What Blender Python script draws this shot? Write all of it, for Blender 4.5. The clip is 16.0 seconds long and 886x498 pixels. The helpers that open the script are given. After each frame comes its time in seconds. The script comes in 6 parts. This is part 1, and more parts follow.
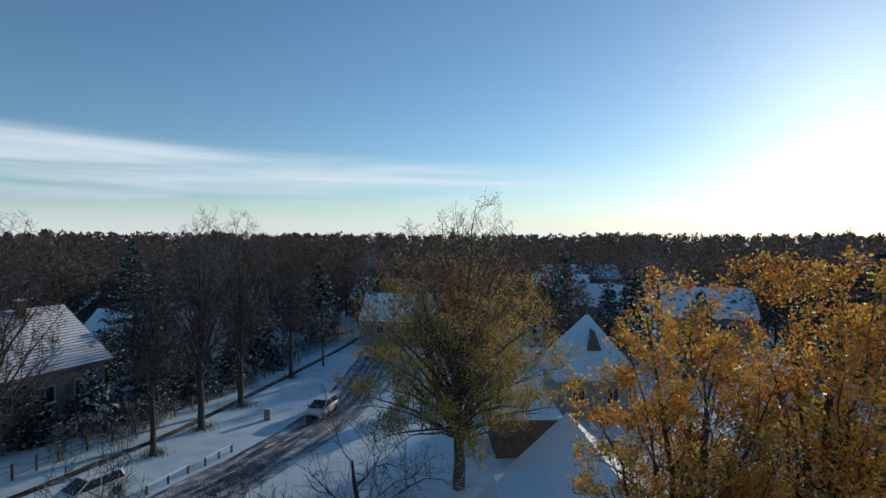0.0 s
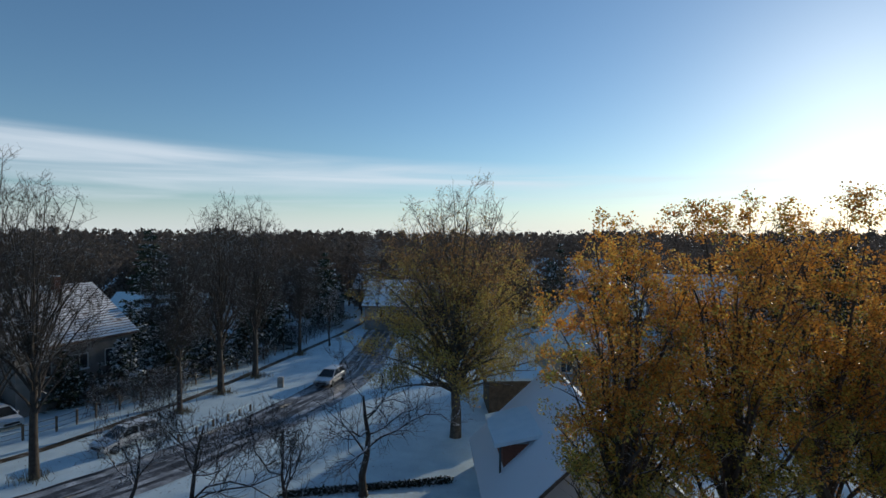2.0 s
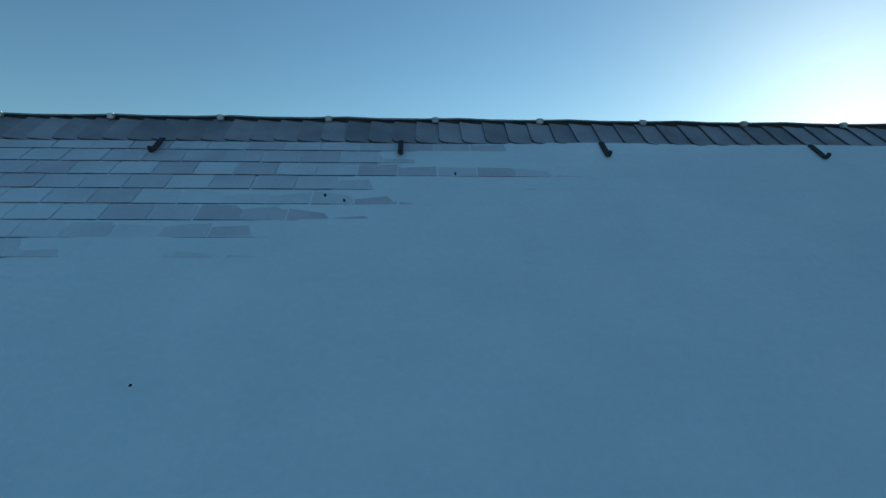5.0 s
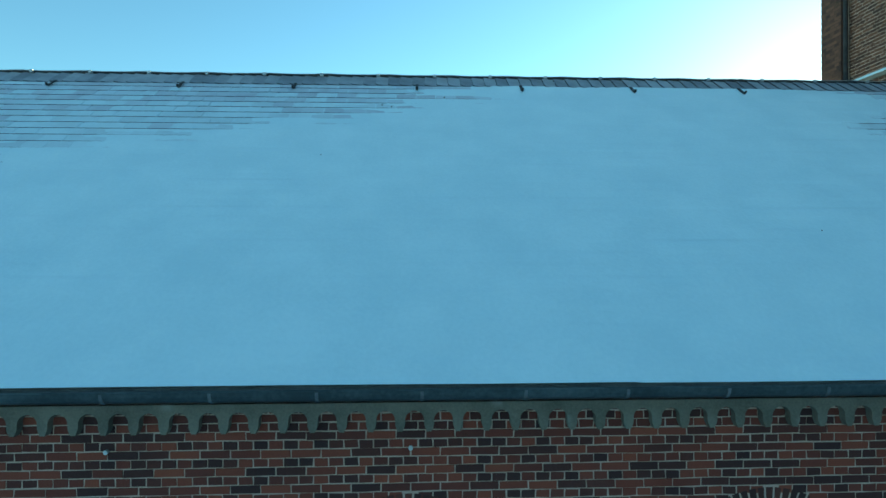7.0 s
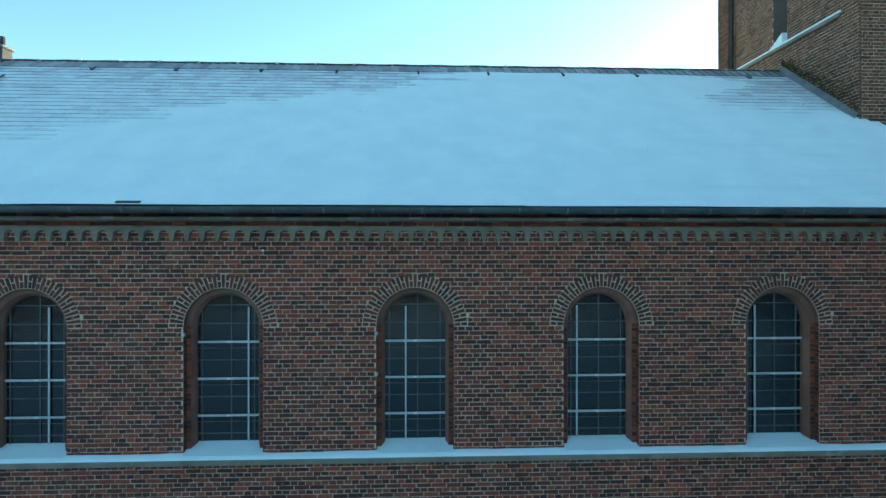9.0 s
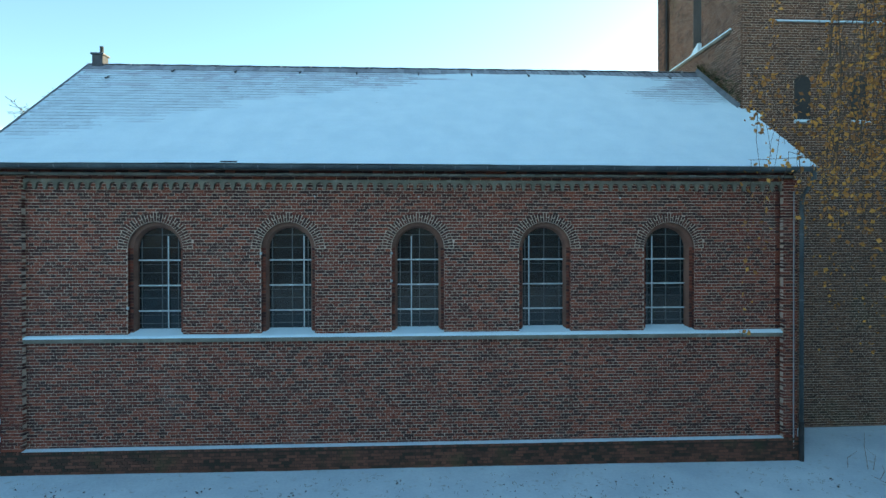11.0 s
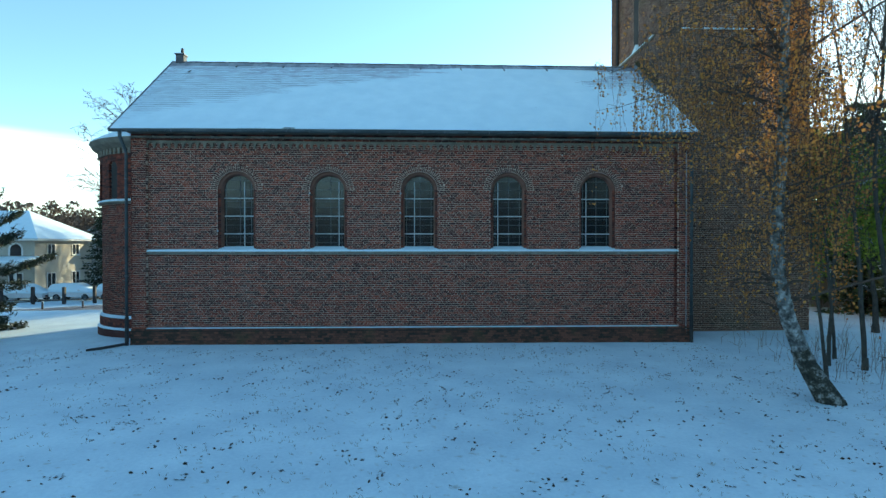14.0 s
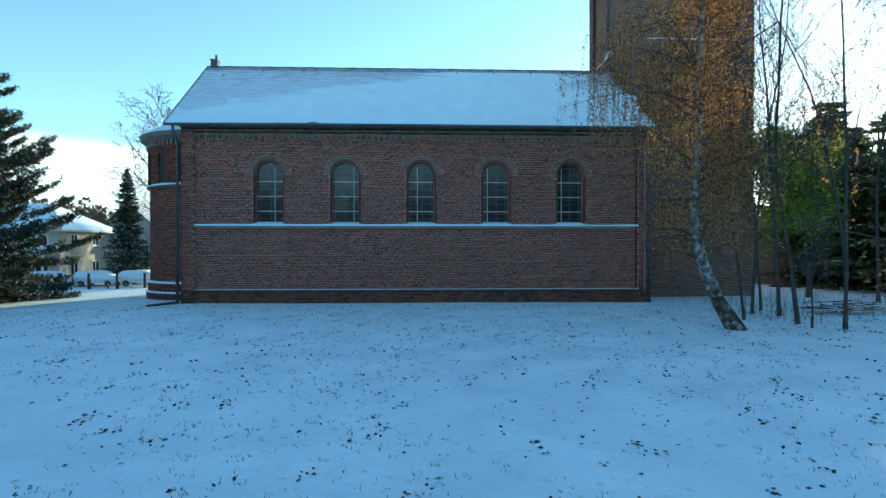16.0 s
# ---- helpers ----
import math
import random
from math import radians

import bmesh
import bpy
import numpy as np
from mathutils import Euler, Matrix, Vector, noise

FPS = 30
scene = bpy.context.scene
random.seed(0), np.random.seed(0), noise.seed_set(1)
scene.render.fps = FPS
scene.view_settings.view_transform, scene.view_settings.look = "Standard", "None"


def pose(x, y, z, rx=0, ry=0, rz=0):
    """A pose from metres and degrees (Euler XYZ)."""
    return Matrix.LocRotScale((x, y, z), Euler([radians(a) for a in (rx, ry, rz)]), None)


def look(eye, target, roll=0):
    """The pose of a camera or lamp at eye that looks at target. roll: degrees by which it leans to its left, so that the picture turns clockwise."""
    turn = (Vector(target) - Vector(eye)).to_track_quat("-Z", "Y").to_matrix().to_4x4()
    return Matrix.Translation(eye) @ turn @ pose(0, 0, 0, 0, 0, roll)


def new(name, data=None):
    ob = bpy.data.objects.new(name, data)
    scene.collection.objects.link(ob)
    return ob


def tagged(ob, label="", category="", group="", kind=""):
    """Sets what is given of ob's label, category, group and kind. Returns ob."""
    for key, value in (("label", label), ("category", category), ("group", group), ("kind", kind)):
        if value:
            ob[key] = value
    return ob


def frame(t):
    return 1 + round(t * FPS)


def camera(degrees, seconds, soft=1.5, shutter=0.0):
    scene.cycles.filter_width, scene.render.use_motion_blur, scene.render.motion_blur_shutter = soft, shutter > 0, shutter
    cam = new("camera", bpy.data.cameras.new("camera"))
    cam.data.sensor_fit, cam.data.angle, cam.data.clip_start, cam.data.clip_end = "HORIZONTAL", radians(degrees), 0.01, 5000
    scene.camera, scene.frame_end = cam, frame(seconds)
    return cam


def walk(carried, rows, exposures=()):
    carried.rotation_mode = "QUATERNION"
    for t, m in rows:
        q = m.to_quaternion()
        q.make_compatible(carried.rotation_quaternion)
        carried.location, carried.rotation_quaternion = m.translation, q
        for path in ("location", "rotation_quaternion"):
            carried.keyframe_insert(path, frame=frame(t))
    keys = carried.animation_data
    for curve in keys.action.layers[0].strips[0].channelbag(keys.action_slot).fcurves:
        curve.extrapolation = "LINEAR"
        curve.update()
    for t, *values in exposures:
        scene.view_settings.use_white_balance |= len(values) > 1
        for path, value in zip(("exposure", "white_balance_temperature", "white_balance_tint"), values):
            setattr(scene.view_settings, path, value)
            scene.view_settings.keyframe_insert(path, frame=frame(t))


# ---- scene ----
cam = camera(80.0, 16.0)
PATH = [
    (0, (0.36, 7.6, 14.72), (0.413, 9.599, 14.681), 0.1),
    (0.5, (0.36, 6.36, 14.26), (0.413, 8.359, 14.221), 0.1),
    (1, (0.36, 5.22, 13.81), (0.413, 7.219, 13.771), 0.1),
    (1.5, (0.36, 4.2, 13.37), (0.413, 6.199, 13.331), 0.1),
    (2, (0.36, 3.27, 12.93), (0.413, 5.269, 12.891), 0.1),
    (2.5, (0.36, 2.42, 12.49), (0.413, 4.419, 12.451), 0.1),
    (3, (0.332, 1.65, 12.08), (0.383, 3.649, 12.04), 0.2),
    (3.5, (0.31, 0.978, 11.665), (0.359, 2.977, 11.626), 0.2),
    (4, (0.233, 0.483, 11.259), (0.313, 2.481, 11.22), 0.1),
    (4.5, (0.233, 0.119, 10.859), (0.311, 2.117, 10.819), 0.2),
    (4.7, (0.225, -0.01, 10.706), (0.307, 1.988, 10.666), 0.2),
    (6.8, (0.135, -4.206, 8.639), (0.212, -2.207, 8.647), -0.0),
    (7, (0.122, -4.657, 8.473), (0.2, -2.659, 8.482), -0.0),
    (7.5, (0.085, -5.776, 8.046), (0.168, -3.778, 8.055), 0.0),
    (8, (0.093, -6.867, 7.602), (0.173, -4.869, 7.611), 0.1),
    (8.5, (0.1, -7.985, 7.195), (0.181, -5.987, 7.201), 0.05),
    (9, (0.111, -9.104, 6.77), (0.192, -7.106, 6.772), 0.0),
    (9.2, (0.186, -9.545, 6.602), (0.251, -7.546, 6.604), 0.0),
    (11.3, (0.007, -13.982, 5.277), (0.101, -11.984, 5.265), -0.1),
    (11.5, (0.036, -14.363, 5.116), (0.128, -12.365, 5.103), -0.1),
    (12, (0.069, -15.325, 4.762), (0.157, -13.327, 4.749), -0.0),
    (12.5, (0.14, -16.266, 4.426), (0.221, -14.268, 4.414), -0.0),
    (13, (0.162, -17.232, 4.079), (0.242, -15.234, 4.066), -0.0),
    (13.5, (0.152, -18.156, 3.745), (0.229, -16.158, 3.732), -0.0),
    (14, (0.206, -19.073, 3.454), (0.275, -17.074, 3.441), 0.0),
    (14.5, (0.161, -20.037, 3.167), (0.232, -18.038, 3.154), 0.0),
    (15, (0.16, -20.969, 2.885), (0.23, -18.97, 2.872), 0.0),
    (15.5, (0.147, -21.878, 2.64), (0.217, -19.879, 2.627), 0.1),
    (16, (0.099, -22.797, 2.389), (0.173, -20.798, 2.377), 0.0),
]
EXPOSURES = [(0, 0.12, 6300, 4), (3, 0.0, 6300, 5), (4.5, 0.12, 6500, -2), (7, 1.45, 6700, -27), (9, 2.0, 7650, -15), (11.5, 2.1, 7900, -5), (13, 2.0, 7500, -7), (16, 1.82, 6700, -11)]
walk(cam, [(t, look(eye, target, roll)) for t, eye, target, roll in PATH], EXPOSURES)

# ---- world, sun ----
SUN_AZ, SUN_EL = radians(41.0), radians(13.0)
world = bpy.data.worlds.new("world")
scene.world = world
world.use_nodes = True
wn, wl = world.node_tree.nodes, world.node_tree.links
wn.clear()
w_out, w_bg = wn.new("ShaderNodeOutputWorld"), wn.new("ShaderNodeBackground")
w_sky = wn.new("ShaderNodeTexSky")
w_sky.sky_type, w_sky.sun_disc = "NISHITA", False
w_sky.sun_elevation, w_sky.sun_rotation = SUN_EL, SUN_AZ
w_sky.air_density, w_sky.dust_density, w_sky.ozone_density = 1.0, 0.20, 3.6
w_bg.inputs["Strength"].default_value = 0.114
# thin streaks of cirrus low over the horizon
w_co, w_map = wn.new("ShaderNodeTexCoord"), wn.new("ShaderNodeMapping")
w_map.inputs["Scale"].default_value = (1.0, 1.0, 16.0)
w_map.inputs["Rotation"].default_value = (0.0, radians(3.0), 0.0)
w_noise = wn.new("ShaderNodeTexNoise")
w_noise.inputs["Scale"].default_value = 1.7
w_noise.inputs["Detail"].default_value = 7.0
w_noise.inputs["Distortion"].default_value = 0.6
w_ramp = wn.new("ShaderNodeValToRGB")
w_ramp.color_ramp.elements[0].position, w_ramp.color_ramp.elements[1].position = 0.36, 0.66
w_sep = wn.new("ShaderNodeSeparateXYZ")
w_low = wn.new("ShaderNodeMapRange")
w_low.interpolation_type = "SMOOTHSTEP"
for k, v in ((1, 0.142), (2, 0.112), (3, 0.0), (4, 1.0)):
    w_low.inputs[k].default_value = v
w_base = wn.new("ShaderNodeMapRange")
w_base.interpolation_type = "SMOOTHSTEP"
for k, v in ((1, 0.03), (2, 0.10), (3, 0.35), (4, 1.0)):
    w_base.inputs[k].default_value = v
w_m1, w_m2 = wn.new("ShaderNodeMath"), wn.new("ShaderNodeMath")
w_m1.operation = w_m2.operation = "MULTIPLY"
w_m3 = wn.new("ShaderNodeMath")
w_m3.operation = "MULTIPLY"
w_m3.inputs[1].default_value = 0.74
w_mix = wn.new("ShaderNodeMix")
w_mix.data_type = "RGBA"
w_mix.inputs["B"].default_value = (6.4, 6.7, 7.4, 1)
# the line from which the streaks begin sinks from one side to the other
w_tilt = wn.new("ShaderNodeVectorMath")
w_tilt.operation = "DOT_PRODUCT"
w_tilt.inputs[1].default_value = (0.045, -0.01, 1.0)
wl.new(w_co.outputs["Generated"], w_tilt.inputs[0])
wl.new(w_co.outputs["Generated"], w_map.inputs["Vector"])
wl.new(w_map.outputs["Vector"], w_noise.inputs["Vector"])
wl.new(w_noise.outputs["Fac"], w_ramp.inputs["Fac"])
wl.new(w_co.outputs["Generated"], w_sep.inputs[0])
wl.new(w_tilt.outputs["Value"], w_low.inputs[0])
wl.new(w_sep.outputs["Z"], w_base.inputs[0])
wl.new(w_ramp.outputs["Color"], w_m1.inputs[0])
wl.new(w_low.outputs[0], w_m1.inputs[1])
wl.new(w_m1.outputs[0], w_m2.inputs[0])
wl.new(w_base.outputs[0], w_m2.inputs[1])
wl.new(w_m2.outputs[0], w_m3.inputs[0])
w_haze = wn.new("ShaderNodeMapRange")
w_haze.interpolation_type = "SMOOTHSTEP"
for k, v in ((1, -0.01), (2, 0.10), (3, 0.72), (4, 0.0)):
    w_haze.inputs[k].default_value = v
w_max = wn.new("ShaderNodeMath")
w_max.operation = "MAXIMUM"
wl.new(w_sep.outputs["Z"], w_haze.inputs[0])
wl.new(w_m3.outputs[0], w_max.inputs[0])
wl.new(w_haze.outputs[0], w_max.inputs[1])
wl.new(w_max.outputs[0], w_mix.inputs["Factor"])
wl.new(w_sky.outputs["Color"], w_mix.inputs["A"])
wl.new(w_mix.outputs["Result"], w_bg.inputs["Color"])
wl.new(w_bg.outputs["Background"], w_out.inputs["Surface"])

to_sun = Vector((math.sin(SUN_AZ) * math.cos(SUN_EL), math.cos(SUN_AZ) * math.cos(SUN_EL), math.sin(SUN_EL)))
sun = new("sun", bpy.data.lights.new("sun", "SUN"))
sun.data.energy, sun.data.angle, sun.data.color = 2.2, radians(0.6), (1.0, 0.86, 0.68)
sun.matrix_world = look(to_sun * 100, (0, 0, 0))


# ---- materials ----
def mat(name, colors, scale=3.0, rough=0.8, bump=0.2, fine=40.0, metal=0.0, snow=0.0, per_piece=0.0, spec=0.3,
        translucent=0.0, stains=None, snow_scale=6.0, snow_color=(0.82, 0.83, 0.85)):
    """Colours mixed by noise at two scales; per_piece: share that each piece's own chance has; snow: how much lies on upward faces."""
    m = bpy.data.materials.new(name)
    m.use_nodes = True
    n, l = m.node_tree.nodes, m.node_tree.links
    b = n["Principled BSDF"]
    out = n["Material Output"]
    b.inputs["Roughness"].default_value = rough
    b.inputs["Metallic"].default_value = metal
    b.inputs["Specular IOR Level"].default_value = spec
    tc = n.new("ShaderNodeTexCoord")
    geo = n.new("ShaderNodeNewGeometry")
    n1, n2 = n.new("ShaderNodeTexNoise"), n.new("ShaderNodeTexNoise")
    n1.inputs["Scale"].default_value, n1.inputs["Detail"].default_value = scale, 4.0
    n2.inputs["Scale"].default_value, n2.inputs["Detail"].default_value = fine, 3.0
    l.new(geo.outputs["Position"], n1.inputs["Vector"])
    l.new(geo.outputs["Position"], n2.inputs["Vector"])
    add = n.new("ShaderNodeMath")
    add.operation = "MULTIPLY_ADD"
    l.new(n2.outputs["Fac"], add.inputs[0])
    add.inputs[1].default_value = 0.5
    sub = n.new("ShaderNodeMath")
    sub.operation = "SUBTRACT"
    l.new(n1.outputs["Fac"], sub.inputs[0])
    sub.inputs[1].default_value = 0.25
    l.new(sub.outputs[0], add.inputs[2])
    fac = add.outputs[0]
    if per_piece:
        oi = n.new("ShaderNodeObjectInfo")
        s2 = n.new("ShaderNodeMath")
        s2.operation = "ADD"
        l.new(oi.outputs["Random"], s2.inputs[0])
        l.new(geo.outputs["Random Per Island"], s2.inputs[1])
        fr = n.new("ShaderNodeMath")
        fr.operation = "FRACT"
        l.new(s2.outputs[0], fr.inputs[0])
        mx = n.new("ShaderNodeMix")
        mx.inputs["Factor"].default_value = per_piece
        l.new(fac, mx.inputs["A"])
        l.new(fr.outputs[0], mx.inputs["B"])
        fac = mx.outputs["Result"]
    ramp = n.new("ShaderNodeValToRGB")
    els = ramp.color_ramp.elements
    lo, hi = (0.02, 0.98) if per_piece > 0.5 else (0.3, 0.72)
    for k, c in enumerate(colors):
        pos = lo + (hi - lo) * k / max(1, len(colors) - 1)
        e = els[k] if k < 2 else els.new(pos)
        e.position, e.color = pos, (*c, 1)
    els[0].position = lo
    if len(colors) > 1:
        els[1].position = lo + (hi - lo) / (len(colors) - 1)
    l.new(fac, ramp.inputs["Fac"])
    col = ramp.outputs["Color"]
    if stains:
        ns = n.new("ShaderNodeTexNoise")
        ns.inputs["Scale"].default_value, ns.inputs["Detail"].default_value = stains[1], 5.0
        l.new(geo.outputs["Position"], ns.inputs["Vector"])
        rs = n.new("ShaderNodeMapRange")
        for k, v in ((1, stains[2]), (2, stains[2] + 0.14), (3, 0.0), (4, stains[3])):
            rs.inputs[k].default_value = v
        l.new(ns.outputs["Fac"], rs.inputs[0])
        ms = n.new("ShaderNodeMix")
        ms.data_type = "RGBA"
        ms.inputs["B"].default_value = (*stains[0], 1)
        l.new(rs.outputs[0], ms.inputs["Factor"])
        l.new(col, ms.inputs["A"])
        col = ms.outputs["Result"]
    if snow:
        sx = n.new("ShaderNodeSeparateXYZ")
        l.new(geo.outputs["Normal"], sx.inputs[0])
        n3 = n.new("ShaderNodeTexNoise")
        n3.inputs["Scale"].default_value, n3.inputs["Detail"].default_value = snow_scale, 5.0
        l.new(geo.outputs["Position"], n3.inputs["Vector"])
        ma = n.new("ShaderNodeMath")
        ma.operation = "MULTIPLY_ADD"
        l.new(sx.outputs["Z"], ma.inputs[0])
        ma.inputs[1].default_value = 0.45
        l.new(n3.outputs["Fac"], ma.inputs[2])
        mr = n.new("ShaderNodeMapRange")
        for k, v in ((1, 1.02 - snow * 0.5), (2, 1.10 - snow * 0.5), (3, 0.0), (4, 1.0)):
            mr.inputs[k].default_value = v
        l.new(ma.outputs[0], mr.inputs[0])
        ms = n.new("ShaderNodeMix")
        ms.data_type = "RGBA"
        ms.inputs["B"].default_value = (*snow_color, 1)
        l.new(mr.outputs[0], ms.inputs["Factor"])
        l.new(col, ms.inputs["A"])
        col = ms.outputs["Result"]
    l.new(col, b.inputs["Base Color"])
    if bump:
        bp = n.new("ShaderNodeBump")
        bp.inputs["Strength"].default_value, bp.inputs["Distance"].default_value = bump, 0.02
        l.new(add.outputs[0], bp.inputs["Height"])
        l.new(bp.outputs["Normal"], b.inputs["Normal"])
    if translucent:
        tr, mxs = n.new("ShaderNodeBsdfTranslucent"), n.new("ShaderNodeMixShader")
        l.new(col, tr.inputs["Color"])
        mxs.inputs["Fac"].default_value = translucent
        l.new(b.outputs["BSDF"], mxs.inputs[1])
        l.new(tr.outputs["BSDF"], mxs.inputs[2])
        l.new(mxs.outputs["Shader"], out.inputs["Surface"])
    return m


SNOW = mat("snow", [(0.65, 0.79, 0.85), (0.73, 0.86, 0.91)], 1.5, 0.65, 0.35, 25.0)
SNOW_GROUND = mat("snow_ground", [(0.57, 0.70, 0.765), (0.73, 0.86, 0.905)], 0.7, 0.7, 1.0, 14.0,
                  stains=((0.34, 0.33, 0.27), 7.0, 0.62, 0.6))
SNOW_DRIVEN = mat("driven_snow", [(0.16, 0.16, 0.17), (0.34, 0.35, 0.37), (0.7, 0.71, 0.74)], 0.9, 0.6, 0.5, 12.0)
BRICK = mat("brick", [(0.032, 0.021, 0.022), (0.095, 0.034, 0.027), (0.20, 0.052, 0.034), (0.33, 0.088, 0.049)], 1.3, 0.85, 0.6, 60.0, per_piece=0.7,
            stains=((0.17, 0.15, 0.13), 0.9, 0.60, 0.25))
VOUSSOIR = mat("voussoir_brick", [(0.035, 0.022, 0.022), (0.09, 0.036, 0.028), (0.17, 0.055, 0.038)], 1.3, 0.85, 0.5, 60.0, per_piece=0.7)
BRICK_TOWER = mat("tower_brick", [(0.035, 0.025, 0.02), (0.10, 0.05, 0.035), (0.155, 0.075, 0.047), (0.22, 0.105, 0.065)], 1.0, 0.85, 0.5, 60.0, per_piece=0.6,
                  stains=((0.05, 0.055, 0.03), 0.8, 0.57, 0.6))
PLINTH = mat("mossy_brick", [(0.05, 0.036, 0.026), (0.13, 0.055, 0.038), (0.21, 0.08, 0.054)], 1.6, 0.9, 0.5, 30.0, per_piece=0.4, stains=((0.06, 0.065, 0.03), 1.5, 0.56, 0.5))
MORTAR = mat("mortar", [(0.51, 0.355, 0.275), (0.67, 0.485, 0.38)], 4.0, 0.95, 0.3, 80.0)
CEMENT = mat("cement_render", [(0.16, 0.14, 0.11), (0.27, 0.235, 0.185)], 2.5, 0.9, 0.3, 50.0, stains=((0.4, 0.38, 0.34), 3.0, 0.64, 0.7))
REVEAL = mat("brown_reveal", [(0.15, 0.072, 0.052), (0.26, 0.125, 0.09)], 3.0, 0.85, 0.3, 60.0)
ZINC = mat("zinc", [(0.05, 0.062, 0.066), (0.11, 0.13, 0.135)], 2.0, 0.5, 0.1, 30.0, metal=0.35)
LEAD = mat("lead_flashing", [(0.10, 0.11, 0.12), (0.18, 0.19, 0.20)], 3.0, 0.6, 0.2, 30.0)
IRON = mat("iron", [(0.02, 0.02, 0.022), (0.05, 0.045, 0.045)], 6.0, 0.6, 0.2, 60.0)
WIRE = mat("conductor_wire", [(0.35, 0.35, 0.36), (0.5, 0.5, 0.5)], 6.0, 0.45, 0.0, 60.0, metal=0.7)
SLATE = mat("slate", [(0.54, 0.63, 0.69), (0.62, 0.73, 0.79), (0.67, 0.79, 0.85)], 2.2, 0.65, 0.25, 30.0, per_piece=0.3)
SLATE_BARE = mat("bare_slate", [(0.47, 0.50, 0.57), (0.54, 0.60, 0.67), (0.61, 0.70, 0.77)], 2.6, 0.65, 0.35, 45.0, per_piece=0.35)
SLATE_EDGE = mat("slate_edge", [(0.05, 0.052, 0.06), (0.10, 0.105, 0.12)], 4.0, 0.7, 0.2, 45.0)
SLATE_RIDGE = mat("ridge_slate", [(0.20, 0.21, 0.24), (0.29, 0.30, 0.335), (0.40, 0.415, 0.455)], 3.0, 0.65, 0.4, 60.0, per_piece=0.35)
BAR = mat("window_bar", [(0.38, 0.40, 0.41), (0.52, 0.54, 0.55)], 3.0, 0.5, 0.1, 40.0)
LEADING = mat("leading", [(0.07, 0.075, 0.08), (0.13, 0.14, 0.14)], 3.0, 0.5, 0.1, 40.0)
# near-black for niches, openings and the nave inside: their shade is in the colour
DARK = mat("unlit_black", [(0.03, 0.03, 0.03), (0.06, 0.055, 0.05)], 1.0, 0.9, 0.0, 20.0)
BARK = mat("bark", [(0.045, 0.036, 0.03), (0.10, 0.085, 0.07)], 5.0, 0.9, 0.5, 40.0, snow=0.35)
BARK_SNOWY = mat("snowy_bark", [(0.045, 0.036, 0.03), (0.10, 0.085, 0.07)], 5.0, 0.9, 0.5, 40.0, snow=0.62)
BARK_GREY = mat("grey_bark", [(0.04, 0.036, 0.03), (0.09, 0.08, 0.065)], 5.0, 0.9, 0.4, 40.0, snow=0.3)
BARK_LIME = mat("lime_bark", [(0.06, 0.05, 0.04), (0.16, 0.135, 0.108)], 5.0, 0.9, 0.4, 40.0, snow=0.3)
BIRCH = mat("birch_bark", [(0.03, 0.028, 0.025), (0.16, 0.155, 0.14), (0.46, 0.45, 0.42)], 6.0, 0.8, 0.4, 18.0, snow=0.3)
BIRCH_FOOT = mat("birch_foot_bark", [(0.02, 0.02, 0.016), (0.06, 0.055, 0.04), (0.34, 0.33, 0.30)], 5.0, 0.95, 0.8, 22.0)
TWIG = mat("twig", [(0.06, 0.04, 0.032), (0.12, 0.085, 0.06)], 5.0, 0.9, 0.0, 40.0)
LEAF_OAK = mat("oak_leaf", [(0.28, 0.14, 0.04), (0.68, 0.30, 0.05), (0.84, 0.43, 0.07), (0.60, 0.22, 0.04), (0.80, 0.58, 0.12)], 0.35, 0.45, 0.0, 3.0, per_piece=0.5, translucent=0.55, spec=0.6)
LEAF_OAK_GREEN = mat("green_oak_leaf", [(0.16, 0.16, 0.04), (0.36, 0.32, 0.07), (0.58, 0.52, 0.11), (0.52, 0.28, 0.06)], 0.35, 0.45, 0.0, 3.0, per_piece=0.5, translucent=0.55, spec=0.6)
LEAF_LIME = mat("lime_leaf", [(0.32, 0.23, 0.07), (0.52, 0.42, 0.11), (0.70, 0.60, 0.16), (0.50, 0.28, 0.08)], 0.3, 0.6, 0.0, 3.0, per_piece=0.5, translucent=0.6)
LEAF_LIME_BROWN = mat("brown_lime_leaf", [(0.30, 0.15, 0.07), (0.48, 0.25, 0.09), (0.62, 0.36, 0.12)], 0.3, 0.6, 0.0, 3.0, per_piece=0.5, translucent=0.6)
LEAF_BIRCH = mat("birch_leaf", [(0.32, 0.13, 0.045), (0.58, 0.24, 0.06), (0.80, 0.37, 0.08), (0.46, 0.18, 0.06)], 0.5, 0.6, 0.0, 3.0, per_piece=0.5, translucent=0.45)
LEAF_MAPLE = mat("maple_leaf", [(0.10, 0.16, 0.03), (0.26, 0.32, 0.05), (0.52, 0.52, 0.08)], 0.5, 0.6, 0.0, 3.0, per_piece=0.6, translucent=0.6)
NEEDLE = mat("needles", [(0.018, 0.03, 0.016), (0.045, 0.06, 0.03)], 0.8, 0.7, 0.0, 5.0, per_piece=0.5, snow=0.34, snow_scale=2.0)
NEEDLE_PINE = mat("pine_needles", [(0.014, 0.026, 0.016), (0.036, 0.054, 0.030)], 0.8, 0.7, 0.0, 5.0, per_piece=0.5, snow=0.22, snow_scale=1.2)
NEEDLE_SNOWY = mat("snowy_needles", [(0.025, 0.04, 0.025), (0.05, 0.065, 0.04)], 0.8, 0.7, 0.0, 5.0, per_piece=0.4, snow=0.52, snow_scale=2.0)
